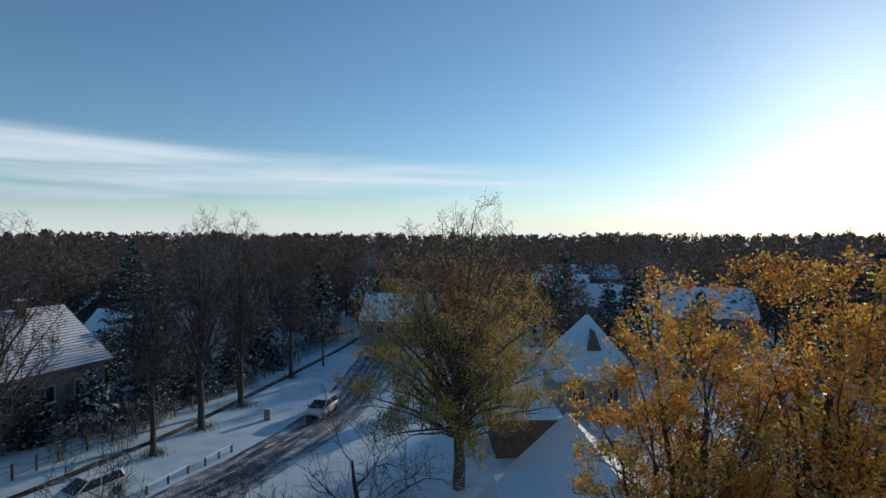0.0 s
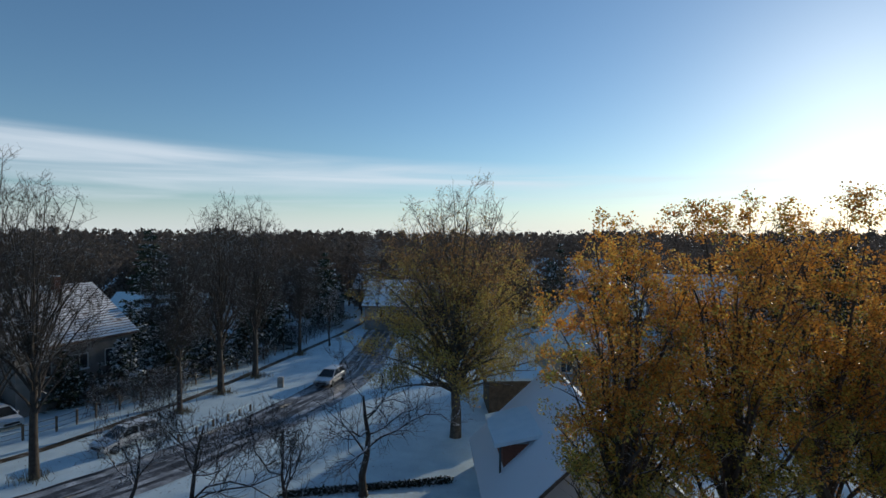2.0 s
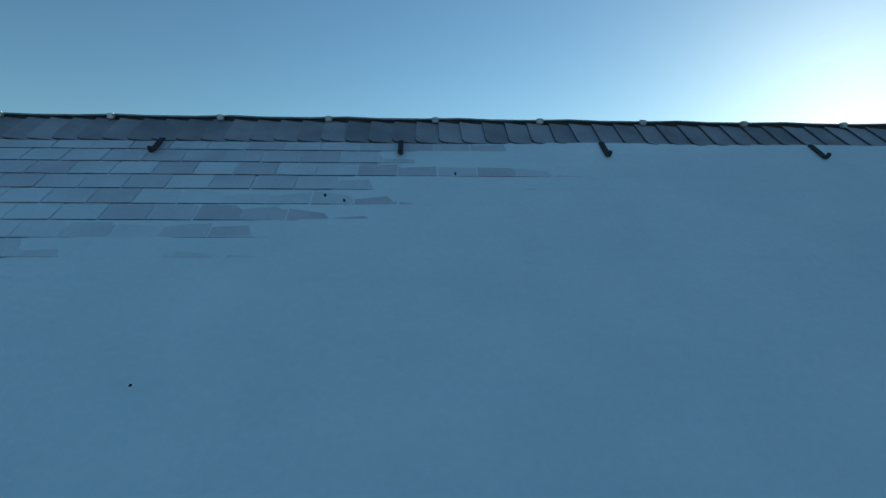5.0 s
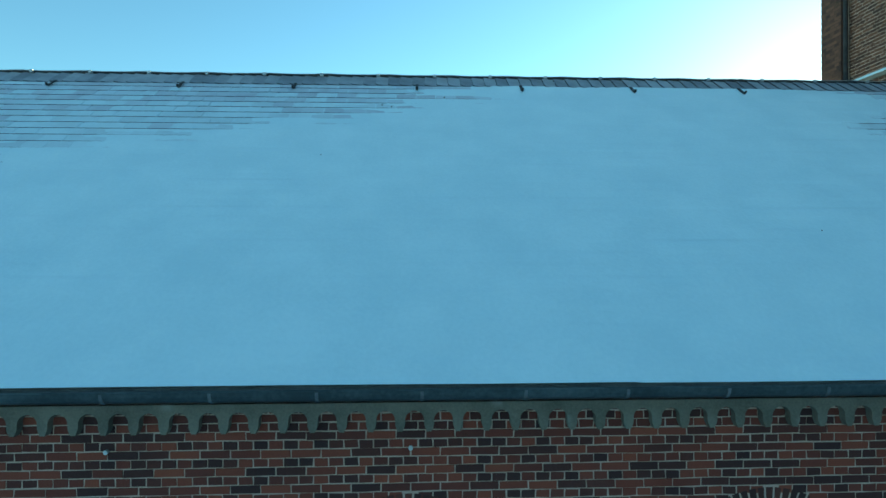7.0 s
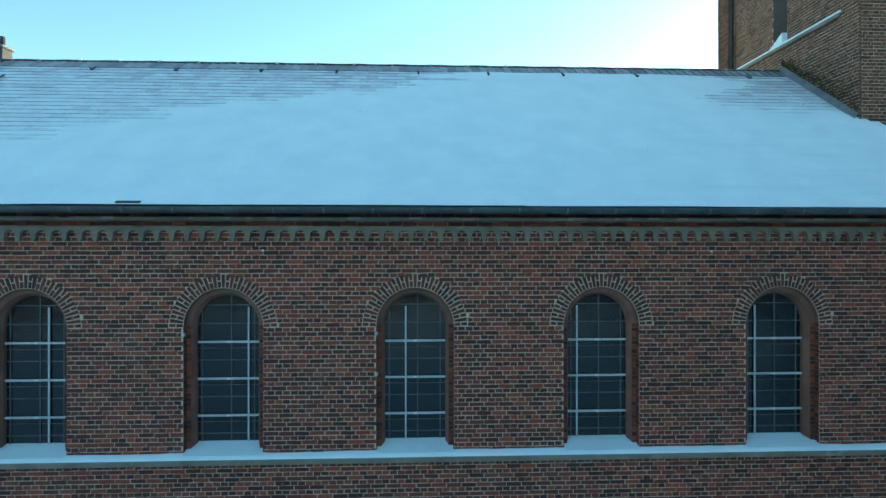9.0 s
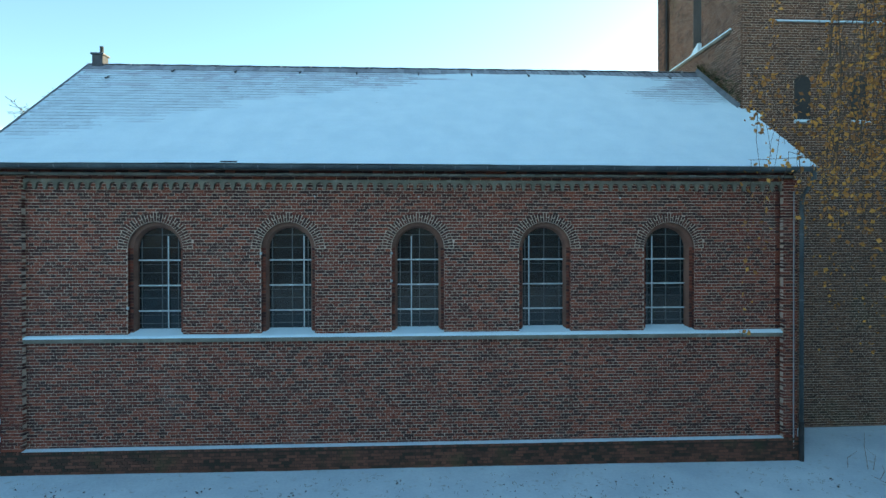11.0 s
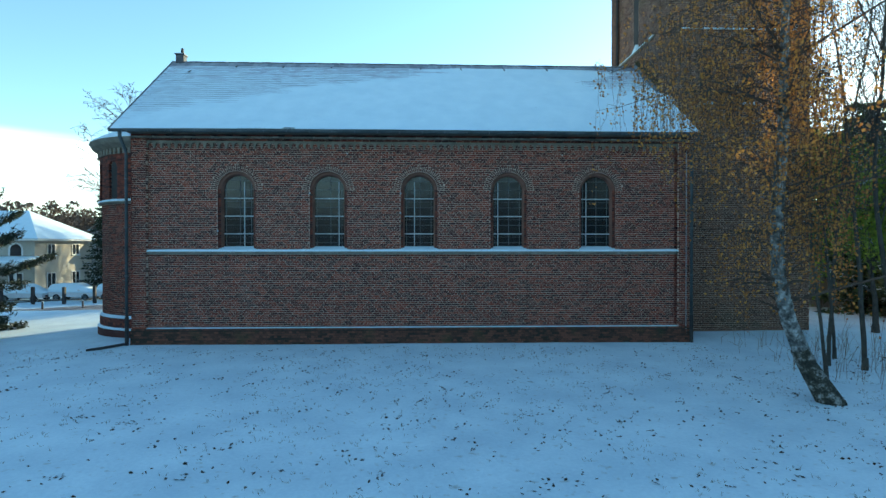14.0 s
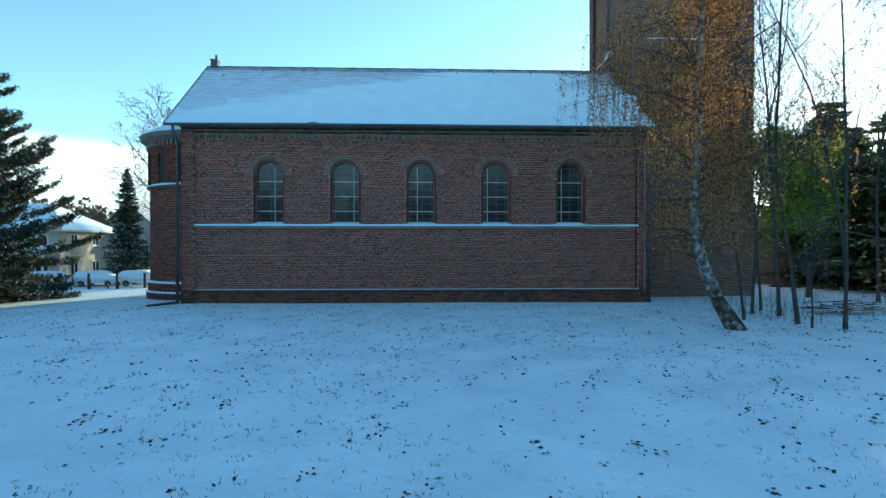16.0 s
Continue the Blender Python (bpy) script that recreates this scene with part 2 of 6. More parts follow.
YEW = mat("yew_needles", [(0.04, 0.06, 0.024), (0.09, 0.115, 0.045), (0.15, 0.16, 0.065)], 0.5, 0.7, 0.0, 5.0, per_piece=0.5, snow=0.25, snow_scale=2.0, translucent=0.45)
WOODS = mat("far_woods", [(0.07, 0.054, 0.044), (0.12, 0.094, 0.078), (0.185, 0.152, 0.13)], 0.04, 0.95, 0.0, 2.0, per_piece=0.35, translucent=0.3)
ROOF_TILE = mat("roof_tile_snow", [(0.14, 0.10, 0.085), (0.22, 0.15, 0.12)], 1.0, 0.85, 0.3, 8.0, snow=0.63, snow_scale=1.3)
ROOF_RED = mat("red_roof_tile", [(0.16, 0.06, 0.04), (0.24, 0.10, 0.06)], 1.0, 0.85, 0.3, 8.0, snow=0.5, snow_scale=1.2)
PLASTER = mat("cream_plaster", [(0.36, 0.33, 0.275), (0.45, 0.41, 0.34)], 0.8, 0.9, 0.2, 20.0)
PLASTER_WHITE = mat("white_plaster", [(0.58, 0.57, 0.54), (0.70, 0.69, 0.66)], 0.8, 0.9, 0.2, 20.0)
PLASTER_GREY = mat("grey_plaster", [(0.20, 0.19, 0.18), (0.30, 0.28, 0.26)], 0.8, 0.9, 0.2, 20.0)
WOOD = mat("weathered_wood", [(0.10, 0.08, 0.06), (0.20, 0.16, 0.12)], 3.0, 0.85, 0.4, 30.0, snow=0.6)
FRAME = mat("painted_frame", [(0.6, 0.6, 0.58), (0.7, 0.7, 0.68)], 3.0, 0.5, 0.1, 30.0)
PANE = mat("window_pane", [(0.02, 0.025, 0.03), (0.04, 0.045, 0.05)], 0.7, 0.06, 0.02, 2.0, spec=0.6)
RUBBER = mat("rubber", [(0.015, 0.015, 0.015), (0.03, 0.03, 0.03)], 6.0, 0.9, 0.2, 60.0)
SILVER = mat("silver_paint", [(0.30, 0.31, 0.32), (0.36, 0.37, 0.38)], 2.0, 0.3, 0.0, 60.0, metal=0.5, snow=0.5, snow_scale=1.5)
WHITE_CAR = mat("white_paint", [(0.6, 0.6, 0.6), (0.68, 0.68, 0.68)], 2.0, 0.3, 0.0, 60.0, snow=0.6, snow_scale=1.2)
HEDGE = mat("dead_leaf", [(0.03, 0.024, 0.017), (0.065, 0.045, 0.028)], 2.0, 0.9, 0.0, 20.0, per_piece=0.6)
STONE = mat("field_stone", [(0.22, 0.2, 0.18), (0.36, 0.34, 0.3)], 3.0, 0.9, 0.5, 30.0, snow=0.6)

GLASS = bpy.data.materials.new("church_glass")
GLASS.use_nodes = True
gb = GLASS.node_tree.nodes["Principled BSDF"]
gb.inputs["Base Color"].default_value = (0.018, 0.026, 0.03, 1)
gb.inputs["Roughness"].default_value = 0.12
gb.inputs["Specular IOR Level"].default_value = 0.4
gb.inputs["Transmission Weight"].default_value = 0.3
gn = GLASS.node_tree.nodes.new("ShaderNodeTexNoise")
gn.inputs["Scale"].default_value = 2.4
gp = GLASS.node_tree.nodes.new("ShaderNodeBump")
gp.inputs["Strength"].default_value, gp.inputs["Distance"].default_value = 0.25, 0.03
gg = GLASS.node_tree.nodes.new("ShaderNodeNewGeometry")
GLASS.node_tree.links.new(gg.outputs["Position"], gn.inputs["Vector"])
GLASS.node_tree.links.new(gn.outputs["Fac"], gp.inputs["Height"])
GLASS.node_tree.links.new(gp.outputs["Normal"], gb.inputs["Normal"])


# ---- mesh helpers ----
class Mesh:
    """Collects vertices and faces for one mesh."""

    def __init__(self):
        self.v, self.f = [], []

    def quad(self, a, b, c, d):
        k = len(self.v)
        self.v += [tuple(a), tuple(b), tuple(c), tuple(d)]
        self.f.append((k, k + 1, k + 2, k + 3))
        return self

    def poly(self, pts):
        k = len(self.v)
        self.v += [tuple(p) for p in pts]
        self.f.append(tuple(range(k, k + len(pts))))
        return self

    def box(self, x0, x1, y0, y1, z0, z1, m=None):
        k = len(self.v)
        pts = [(x, y, z) for z in (z0, z1) for y in (y0, y1) for x in (x0, x1)]
        self.v += [tuple(m @ Vector(p)) for p in pts] if m else pts
        self.f += [tuple(k + i for i in q) for q in ((0, 2, 3, 1), (4, 5, 7, 6), (0, 1, 5, 4), (2, 6, 7, 3), (0, 4, 6, 2), (1, 3, 7, 5))]
        return self

    def tube(self, pts, radii, sides=6, cap=True):
        k = len(self.v)
        n = len(pts)
        for i, p in enumerate(pts):
            d = Vector(pts[min(i + 1, n - 1)]) - Vector(pts[max(i - 1, 0)])
            d = d.normalized() if d.length > 1e-9 else Vector((0, 0, 1))
            a = d.cross(Vector((0.31, 0.17, 0.94)) if abs(d.z) < 0.9 else Vector((1, 0.1, 0))).normalized()
            b = d.cross(a)
            for s in range(sides):
                w = 2 * math.pi * s / sides
                q = Vector(p) + radii[i] * (math.cos(w) * a + math.sin(w) * b)
                self.v.append((q.x, q.y, q.z))
        for i in range(n - 1):
            for s in range(sides):
                t = (s + 1) % sides
                self.f.append((k + i * sides + s, k + (i + 1) * sides + s, k + (i + 1) * sides + t, k + i * sides + t))
        if cap:
            self.f.append(tuple(k + s for s in range(sides)))
            self.f.append(tuple(k + (n - 1) * sides + s for s in reversed(range(sides))))
        return self

    def prism(self, profile, y0, y1, axis="y"):
        """A flat outline of (a, z) carried along an axis."""
        k, n = len(self.v), len(profile)
        for w in (y0, y1):
            self.v += [(a, w, z) if axis == "y" else (w, a, z) for a, z in profile]
        self.f.append(tuple(k + i for i in range(n)))
        self.f.append(tuple(k + n + i for i in reversed(range(n))))
        self.f += [(k + (i + 1) % n, k + i, k + n + i, k + n + (i + 1) % n) for i in range(n)]
        return self

    def data(self, name, material, smooth=False, edge=None):
        """edge: a second material and, of each run of so many faces, those that take it."""
        me = bpy.data.meshes.new(name)
        me.from_pydata(self.v, [], self.f)
        me.materials.append(material)
        if edge:
            me.materials.append(edge[0])
            me.polygons.foreach_set("material_index", [1 if k % edge[1] in edge[2] else 0 for k in range(len(me.polygons))])
        if smooth:
            me.polygons.foreach_set("use_smooth", [True] * len(me.polygons))
        me.update()
        return me


def fix(ob, bevel=0.0):
    bm = bmesh.new()
    bm.from_mesh(ob.data)
    bmesh.ops.remove_doubles(bm, verts=bm.verts, dist=1e-5)
    bmesh.ops.recalc_face_normals(bm, faces=bm.faces)
    if bevel:
        bmesh.ops.bevel(bm, geom=bm.edges[:], offset=bevel, segments=2, affect="EDGES", clamp_overlap=True)
    bm.to_mesh(ob.data)
    bm.free()
    return ob


def part(name, mesh, material, parent=None, label="", bevel=0.0, smooth=False, clean=True):
    ob = new(name, mesh.data(name, material, smooth))
    if clean:
        fix(ob, bevel)
    if parent is not None:
        ob.parent = parent
    if label:
        tagged(ob, label)
    return ob


def thing(name, label, category, at=(0, 0, 0), turn=0.0, group="", kind=""):
    ob = new(name)
    ob.empty_display_size = 0.2
    ob.matrix_basis = pose(*at, 0, 0, turn)
    return tagged(ob, label, category, group, kind)


def ease(a, b, x):
    t = min(1.0, max(0.0, (x - a) / (b - a)))
    return t * t * (3 - 2 * t)


def ground_z(x, y):
    low = ease(11, 27, y)
    side = ease(9, 26, -x)
    bump = 0.10 * noise.noise((x * 0.13, y * 0.13, 0.3)) + 0.03 * noise.noise((x * 0.6, y * 0.6, 1.3))
    if abs(x) < 32 and y > -32:
        bump += 0.022 * noise.noise((x * 1.1 + y * 0.35, y * 0.5, 2.3))
    return -1.8 * low - 0.45 * side * (1 - low) - 0.05 + bump * (1 if y < -2 or y > 9 else 0.3)


# ---- church: nave ----
XL, XR = -10.12, 9.84            # ends of the nave
PL, PR = -9.60, 9.46             # inner edges of the corner piers
EAVE_Y, EAVE_Z = -0.63, 7.45
RIDGE_Y, RIDGE_Z = 4.71, 11.54
SLOPE = (RIDGE_Z - EAVE_Z) / (RIDGE_Y - EAVE_Y)
WINDOWS = [-6.5, -3.25, 0.0, 3.25, 6.5]
SILL_Z, SPRING_Z = 3.32, 5.448
R_OPEN, R_GLASS, R_RING = 0.67, 0.53, 0.905
COURSE, LONG, SHORT = 0.077, 0.26, 0.13
rng = random.Random(4)

church = thing("church", "red-brown brick church nave with snow-covered slate roof", "church")


def arch(cx, r, z0, zc, n=16):
    """Outline of an arched opening, from its lower left corner over the top to its lower right one."""
    return [(cx - r, z0)] + [(cx - r * math.cos(math.pi * k / n), zc + r * math.sin(math.pi * k / n)) for k in range(n + 1)] + [(cx + r, z0)]


def pierced(mesh, x0, x1, z0, z1, openings, y):
    """A flat wall face at y with arched openings (cx, r, sill, spring)."""
    a = x0
    for cx, r, s, c in openings:
        mesh.quad((a, y, z0), (cx - r, y, z0), (cx - r, y, z1), (a, y, z1))
        mesh.quad((cx - r, y, z0), (cx + r, y, z0), (cx + r, y, s), (cx - r, y, s))
        pts = arch(cx, r, s, c)[1:-1]
        for (xa, za), (xb, zb) in zip(pts, pts[1:]):
            mesh.quad((xa, y, za), (xb, y, zb), (xb, y, z1), (xa, y, z1))
        a = cx + r
    mesh.quad((a, y, z0), (x1, y, z0), (x1, y, z1), (a, y, z1))


def ring(mesh, outer, inner, ya, yb):
    """The band between two outlines, one at ya and one at yb."""
    for (a, b), (c, d) in zip(zip(outer, outer[1:]), zip(inner, inner[1:])):
        mesh.quad((a[0], ya, a[1]), (b[0], ya, b[1]), (d[0], yb, d[1]), (c[0], yb, c[1]))


def lay(mesh, to, u0, u1, z0, z1, blocked, proud=0.005, keep=None, deep=0.03, start=0):
    """Brickwork in English bond. to(u, d, z) gives the place; keep(u, w, z) takes a whole brick for itself when it returns true."""
    row = start
    z = z0
    while z + COURSE * 0.6 < z1:
        step = SHORT if row % 2 else LONG
        shift = 0.065 if row % 2 else (0.13 if row % 4 == 2 else 0.0)
        spans, a = [], u0
        for b0, b1 in blocked(z + COURSE / 2):
            if b0 > a:
                spans.append((a, min(b0, u1)))
            a = max(a, b1)
        if a < u1:
            spans.append((a, u1))
        top = min(z + COURSE - 0.012, z1)
        for s0, s1 in spans:
            u = u0 - shift
            while u < s1:
                a, b = max(u + 0.006, s0 + 0.003), min(u + step - 0.006, s1 - 0.003)
                u += step
                if b - a < 0.035:
                    continue
                whole = b - a > step - 0.016
                if keep and whole and keep(a, b - a, z):
                    continue
                p = proud + rng.uniform(-0.003, 0.003)
                j = rng.uniform(-0.002, 0.002)
                k = len(mesh.v)
                worn = [rng.uniform(-0.0035, 0.0035) for _ in range(8)]
                for d in (-p, deep):
                    mesh.v += [tuple(to(a + worn[0], d, z + j + worn[1])), tuple(to(b + worn[2], d, z + j + worn[3])), tuple(to(b + worn[4], d, top + j + worn[5])), tuple(to(a + worn[6], d, top + j + worn[7]))]
                mesh.f += [tuple(k + i for i in q) for q in ((0, 1, 2, 3), (1, 0, 4, 5), (2, 1, 5, 6), (3, 2, 6, 7), (0, 3, 7, 4))]
        z += COURSE
        row += 1


# front wall: body of mortar, pierced by the windows
FRIEZE_Z0, FRIEZE_Z1 = 6.911, 7.165
openings = [(cx, R_OPEN, SILL_Z - 0.1, SPRING_Z) for cx in WINDOWS]
wall_front = Mesh()
pierced(wall_front, XL, XR, -0.6, 7.46, openings, 0.0)
pierced(wall_front, XL, XR, -0.6, 7.46, openings, 0.62)
for cx in WINDOWS:
    o = arch(cx, R_OPEN, SILL_Z - 0.1, SPRING_Z)
    ring(wall_front, o, o, 0.0, 0.62)
for a, b in ((XL, PL), (PR, XR)):
    wall_front.box(a + 0.004, b - 0.004, -0.125, 0.0, -0.3, FRIEZE_Z1 + 0.05)
front = part("wall", wall_front, MORTAR, church, "red-brown brick wall with light joints and arched windows")


def blocked_front(z):
    out = []
    for cx in WINDOWS:
        if z < SILL_Z - 0.02:
            continue
        if z < SPRING_Z:
            out.append((cx - R_OPEN, cx + R_OPEN))
        elif z + 0.03 < SPRING_Z + R_RING + 0.012:
            h = math.sqrt((R_RING + 0.012) ** 2 - (z + 0.03 - SPRING_Z) ** 2)
            out.append((cx - h, cx + h))
    if 3.13 < z < 3.33:
        out = [(XL, XR)]
    return out


kept = []


def keep_front(u, w, z):
    if abs(u) < 2.6 and 6.3 < z < FRIEZE_Z0 - 0.1 and len(kept) < 290:
        kept.append((u, w, z))
        return True
    return False


rest = Mesh()
lay(rest, lambda u, d, z: (u, d, z), PL, PR, 0.52, FRIEZE_Z1, blocked_front, keep=keep_front)
# brick cornice over the frieze, each course a little further out
for k in range(4):
    lay(rest, lambda u, d, z, k=k: (u, d - 0.02 - 0.035 * k, z), PL - 0.5, PR + 0.3, FRIEZE_Z1 + 0.01 + 0.077 * k, FRIEZE_Z1 + 0.08 + 0.077 * k, lambda z: [], deep=0.2, start=k)
# corner piers, proud of the panel between them
for a, b in ((XL, PL), (PR, XR)):
    lay(rest, lambda u, d, z: (u, d - 0.13, z), a, b, 0.52, FRIEZE_Z1 + 0.05, lambda z: [], deep=0.16)
# side faces of the piers and the gable end by the apse
lay(rest, lambda u, d, z: (XL + d, u, z), -0.13, 0.62, 0.0, 7.5, lambda z: [])
tagged(part("brickwork", rest, BRICK, front, clean=False), kind="stuff")

# plinth
plinth = Mesh()
lay(plinth, lambda u, d, z: (u, d - 0.17, z), XL - 0.03, XR + 0.03, -0.2, 0.44, lambda z: [], deep=0.1)
plinth.box(XL - 0.02, XR + 0.02, -0.165, 0.0, -0.6, 0.45)
part("plinth", plinth, PLINTH, front, "mossy dark brick plinth")
cap = Mesh()
u = XL
while u < XR:
    cap.box(u + 0.004, u + 0.068, -0.178, -0.02, 0.455, 0.52)
    u += 0.077
part("plinth_cap", cap, PLINTH, front, "row of bricks on edge", clean=False)
lip = Mesh()
lip.prism([(-0.183, 0.522), (0.0, 0.53), (0.0, 0.54), (-0.181, 0.526)], PL, PR, axis="x")
part("snow_line", lip, SNOW, front, "thin snow on the plinth ledge")

# voussoirs, reveals, sills, glass and bars of each window
vous = Mesh()
vous.prism([(-0.021, -0.110), (0.021, -0.110), (0.031, 0.110), (-0.031, 0.110)], -0.007, 0.06)
vous_me = vous.data("voussoir", VOUSSOIR)
half = Mesh()
half.prism([(-0.023, -0.050), (0.023, -0.050), (0.029, 0.050), (-0.029, 0.050)], -0.007, 0.06)
half_me = half.data("voussoir", VOUSSOIR)
for cx in WINDOWS:
    win = new("window")
    win.parent = church
    tagged(win, "tall arched church window with leaded dark glass")
    # ring of bricks on edge
    nv = 35
    rm = (R_OPEN + R_RING) / 2
    for k in range(nv):
        w = math.pi * (k + 0.5) / nv
        if k % 2:
            spec = [(vous_me, rm)]
        else:
            spec = [(half_me, rm - 0.060), (half_me, rm + 0.060)]
        for me, r in spec:
            v = new("voussoir", me)
            v.parent = front
            v.matrix_basis = pose(cx + r * math.cos(w), rng.uniform(-0.004, 0.003), SPRING_Z + r * math.sin(w), 0, 90 - math.degrees(w), 0)
    # splayed brown reveal, narrowing to the glass
    rev = Mesh()
    o, i = arch(cx, R_OPEN - 0.004, SILL_Z, SPRING_Z), arch(cx, R_GLASS + 0.05, SILL_Z, SPRING_Z)
    g = arch(cx, R_GLASS, SILL_Z, SPRING_Z)
    ring(rev, o, o, 0.003, 0.10)
    ring(rev, o, i, 0.10, 0.11)
    ring(rev, i, g, 0.11, 0.22)
    ring(rev, g, g, 0.22, 0.33)
    part("reveal", rev, REVEAL, win, "brown plastered window reveal")
    jamb = Mesh()
    z = SILL_Z
    while z < SPRING_Z:
        for s in (-1, 1):
            x0, x1 = sorted((cx + s * R_OPEN, cx + s * (R_OPEN - 0.012)))
            jamb.box(x0, x1, 0.004, 0.097, z, z + 0.064)
            x0, x1 = sorted((cx + s * (R_GLASS + 0.052), cx + s * (R_OPEN - 0.014)))
            jamb.box(x0, x1, 0.092, 0.112, z + 0.004, z + 0.066)
        z += COURSE
    tagged(part("jamb_bricks", jamb, BRICK, win, clean=False), kind="stuff")
    pane = Mesh()
    pane.poly([(x, 0.29, z) for x, z in g]).poly([(x, 0.298, z) for x, z in g])
    part("glass", pane, GLASS, win, "dark leaded glass").visible_shadow = False
    for zb in (3.88, 4.52, 5.16):
        hw = R_GLASS
        part("saddle_bar", Mesh().box(cx - hw, cx + hw, 0.242, 0.272, zb - 0.018, zb + 0.018), BAR, win, "pale iron cross bar")
        part("saddle_bar", Mesh().box(cx - hw, cx + hw, 0.262, 0.280, zb - 0.116, zb - 0.106), LEADING, win, "thin stay bar")
        part("clip", Mesh().box(cx - 0.03, cx + 0.03, 0.232, 0.245, zb - 0.016, zb + 0.016), FRAME, win)
    for dx in (-0.46, 0.04, 0.44):
        top = SPRING_Z + math.sqrt(R_GLASS ** 2 - dx ** 2)
        part("lead_bar", Mesh().box(cx + dx - 0.009, cx + dx + 0.009, 0.274, 0.288, SILL_Z, top), LEADING, win)
    for k in range(8):
        zb = SILL_Z + 0.24 + 0.32 * k
        hw = R_GLASS if zb < SPRING_Z else math.sqrt(max(0.0, R_GLASS ** 2 - (zb - SPRING_Z) ** 2))
        if hw > 0.1:
            part("lead_bar", Mesh().box(cx - hw, cx + hw, 0.278, 0.289, zb - 0.008, zb + 0.008), LEADING, win)
    # added bar for the pale line showing in the glass, offset per window
    rod = {-6.5: 0.20, -3.25: 0.34, 0.0: -0.17, 3.25: -0.36, 6.5: -0.34}[cx]
    part("rod", Mesh().box(cx + rod - 0.014, cx + rod + 0.014, 0.25, 0.272, SILL_Z + 0.1, SPRING_Z + 0.32), BAR, win, "pale vertical bar standing in for one that shows in the glass")
    # added pale panel that stands in for the patch showing in this glass
    if cx == 0.0:
        blind = Mesh()
        for k in range(5):
            za = SILL_Z + 0.12 + 0.52 * k
            blind.box(0.05, 0.42, 0.315, 0.325, za, min(za + 0.505, SPRING_Z + 0.28))
        part("blind", blind, mat("blue_grey_panel", [(0.10, 0.14, 0.18), (0.17, 0.22, 0.27)], 2.0, 0.7, 0.2, 8.0), win, "pale blue-grey panel standing in for what shows in the glass", bevel=0.004)
    sill = Mesh()
    sill.prism([(-0.10, 3.24), (0.42, 3.32), (0.42, 3.47), (-0.10, 3.30)], cx - R_OPEN + 0.004, cx + R_OPEN - 0.004, axis="x")
    part("sill_snow", sill, SNOW, win, "snow lying on the sloping sill", bevel=0.012)
    for zc in (3.95, 4.6, 5.3):
        if rng.random() < 0.6 and cx < 1:
            part("pintle", Mesh().box(cx - R_OPEN - 0.02, cx - R_OPEN + 0.03, -0.03, 0.02, zc, zc + 0.06), BAR, win, "pale iron pintle in the jamb")

# string course under the sills
course = Mesh()
course.prism([(-0.10, 3.14), (0.0, 3.14), (0.0, 3.30), (-0.105, 3.245), (-0.12, 3.22)], PL, PR, axis="x")
part("string_course", course, CEMENT, church, "grey cement ledge with stained underside")
snow_line = Mesh()
n = 160
for k in range(n):
    xa, xb = PL + (PR - PL) * k / n, PL + (PR - PL) * (k + 1) / n
    ha, hb = (0.018 + 0.02 * noise.noise((x * 0.7, 0, 5)) + 0.008 * noise.noise((x * 4, 0, 5)) for x in (xa, xb))
    snow_line.quad((xa, -0.122, 3.243), (xb, -0.122, 3.243), (xb, -0.118, 3.262 + hb), (xa, -0.118, 3.262 + ha))
    snow_line.quad((xa, -0.118, 3.262 + ha), (xb, -0.118, 3.262 + hb), (xb, -0.008, 3.305 + hb), (xa, -0.008, 3.305 + ha))
part("ledge_snow", snow_line, SNOW, church, "narrow line of snow on the ledge", smooth=True)

# round-arched frieze
tile_w = 0.2485
frieze_n = int((PR - PL) / tile_w)
tile_w = (PR - PL) / frieze_n
tile_mesh = Mesh()
for s_ in (-1, 1):
    pts = [(s_ * tile_w / 2, FRIEZE_Z1), (s_ * tile_w / 2, FRIEZE_Z0 + 0.004), (s_ * (tile_w / 2 - 0.018), FRIEZE_Z0), (s_ * 0.092, FRIEZE_Z0 + 0.032), (s_ * 0.083, FRIEZE_Z0 + 0.058), (s_ * 0.082, FRIEZE_Z0 + 0.104)]
    pts += [(s_ * 0.082 * math.cos(math.pi / 2 * k / 6), FRIEZE_Z0 + 0.104 + 0.080 * math.sin(math.pi / 2 * k / 6)) for k in range(1, 7)]
    pts += [(0.0, FRIEZE_Z1)]
    tile_mesh.prism(pts if s_ < 0 else pts[::-1], -0.075, 0.0)
tile_me = tile_mesh.data("frieze_arch", CEMENT)
for k in range(frieze_n):
    ob = new("frieze_arch", tile_me)
    ob.parent = front
    ob.location = (PL + tile_w * (k + 0.5), 0, 0)

# smooth cement fillet over the frieze, with pale lime streaks where the gutter leaks
fillet = Mesh().prism([(-0.15, FRIEZE_Z1 + 0.09), (-0.02, FRIEZE_Z1 + 0.09), (-0.02, FRIEZE_Z1 + 0.17), (-0.165, FRIEZE_Z1 + 0.15)], PL - 0.5, PR + 0.3, axis="x")
part("cornice_fillet", fillet, CEMENT, front, "grey cement fillet under the gutter")
fr_rng = random.Random(31)
streaks = Mesh()
for k in range(30):
    x, w = fr_rng.uniform(PL, PR), fr_rng.uniform(0.05, 0.26)
    streaks.box(x, x + w, -0.169, -0.150, FRIEZE_Z1 + 0.112 + fr_rng.uniform(0, 0.02), FRIEZE_Z1 + 0.152)
tagged(part("lime_streaks", streaks, PLASTER, front, "pale lime streaks on the cornice", bevel=0.004), kind="stuff")

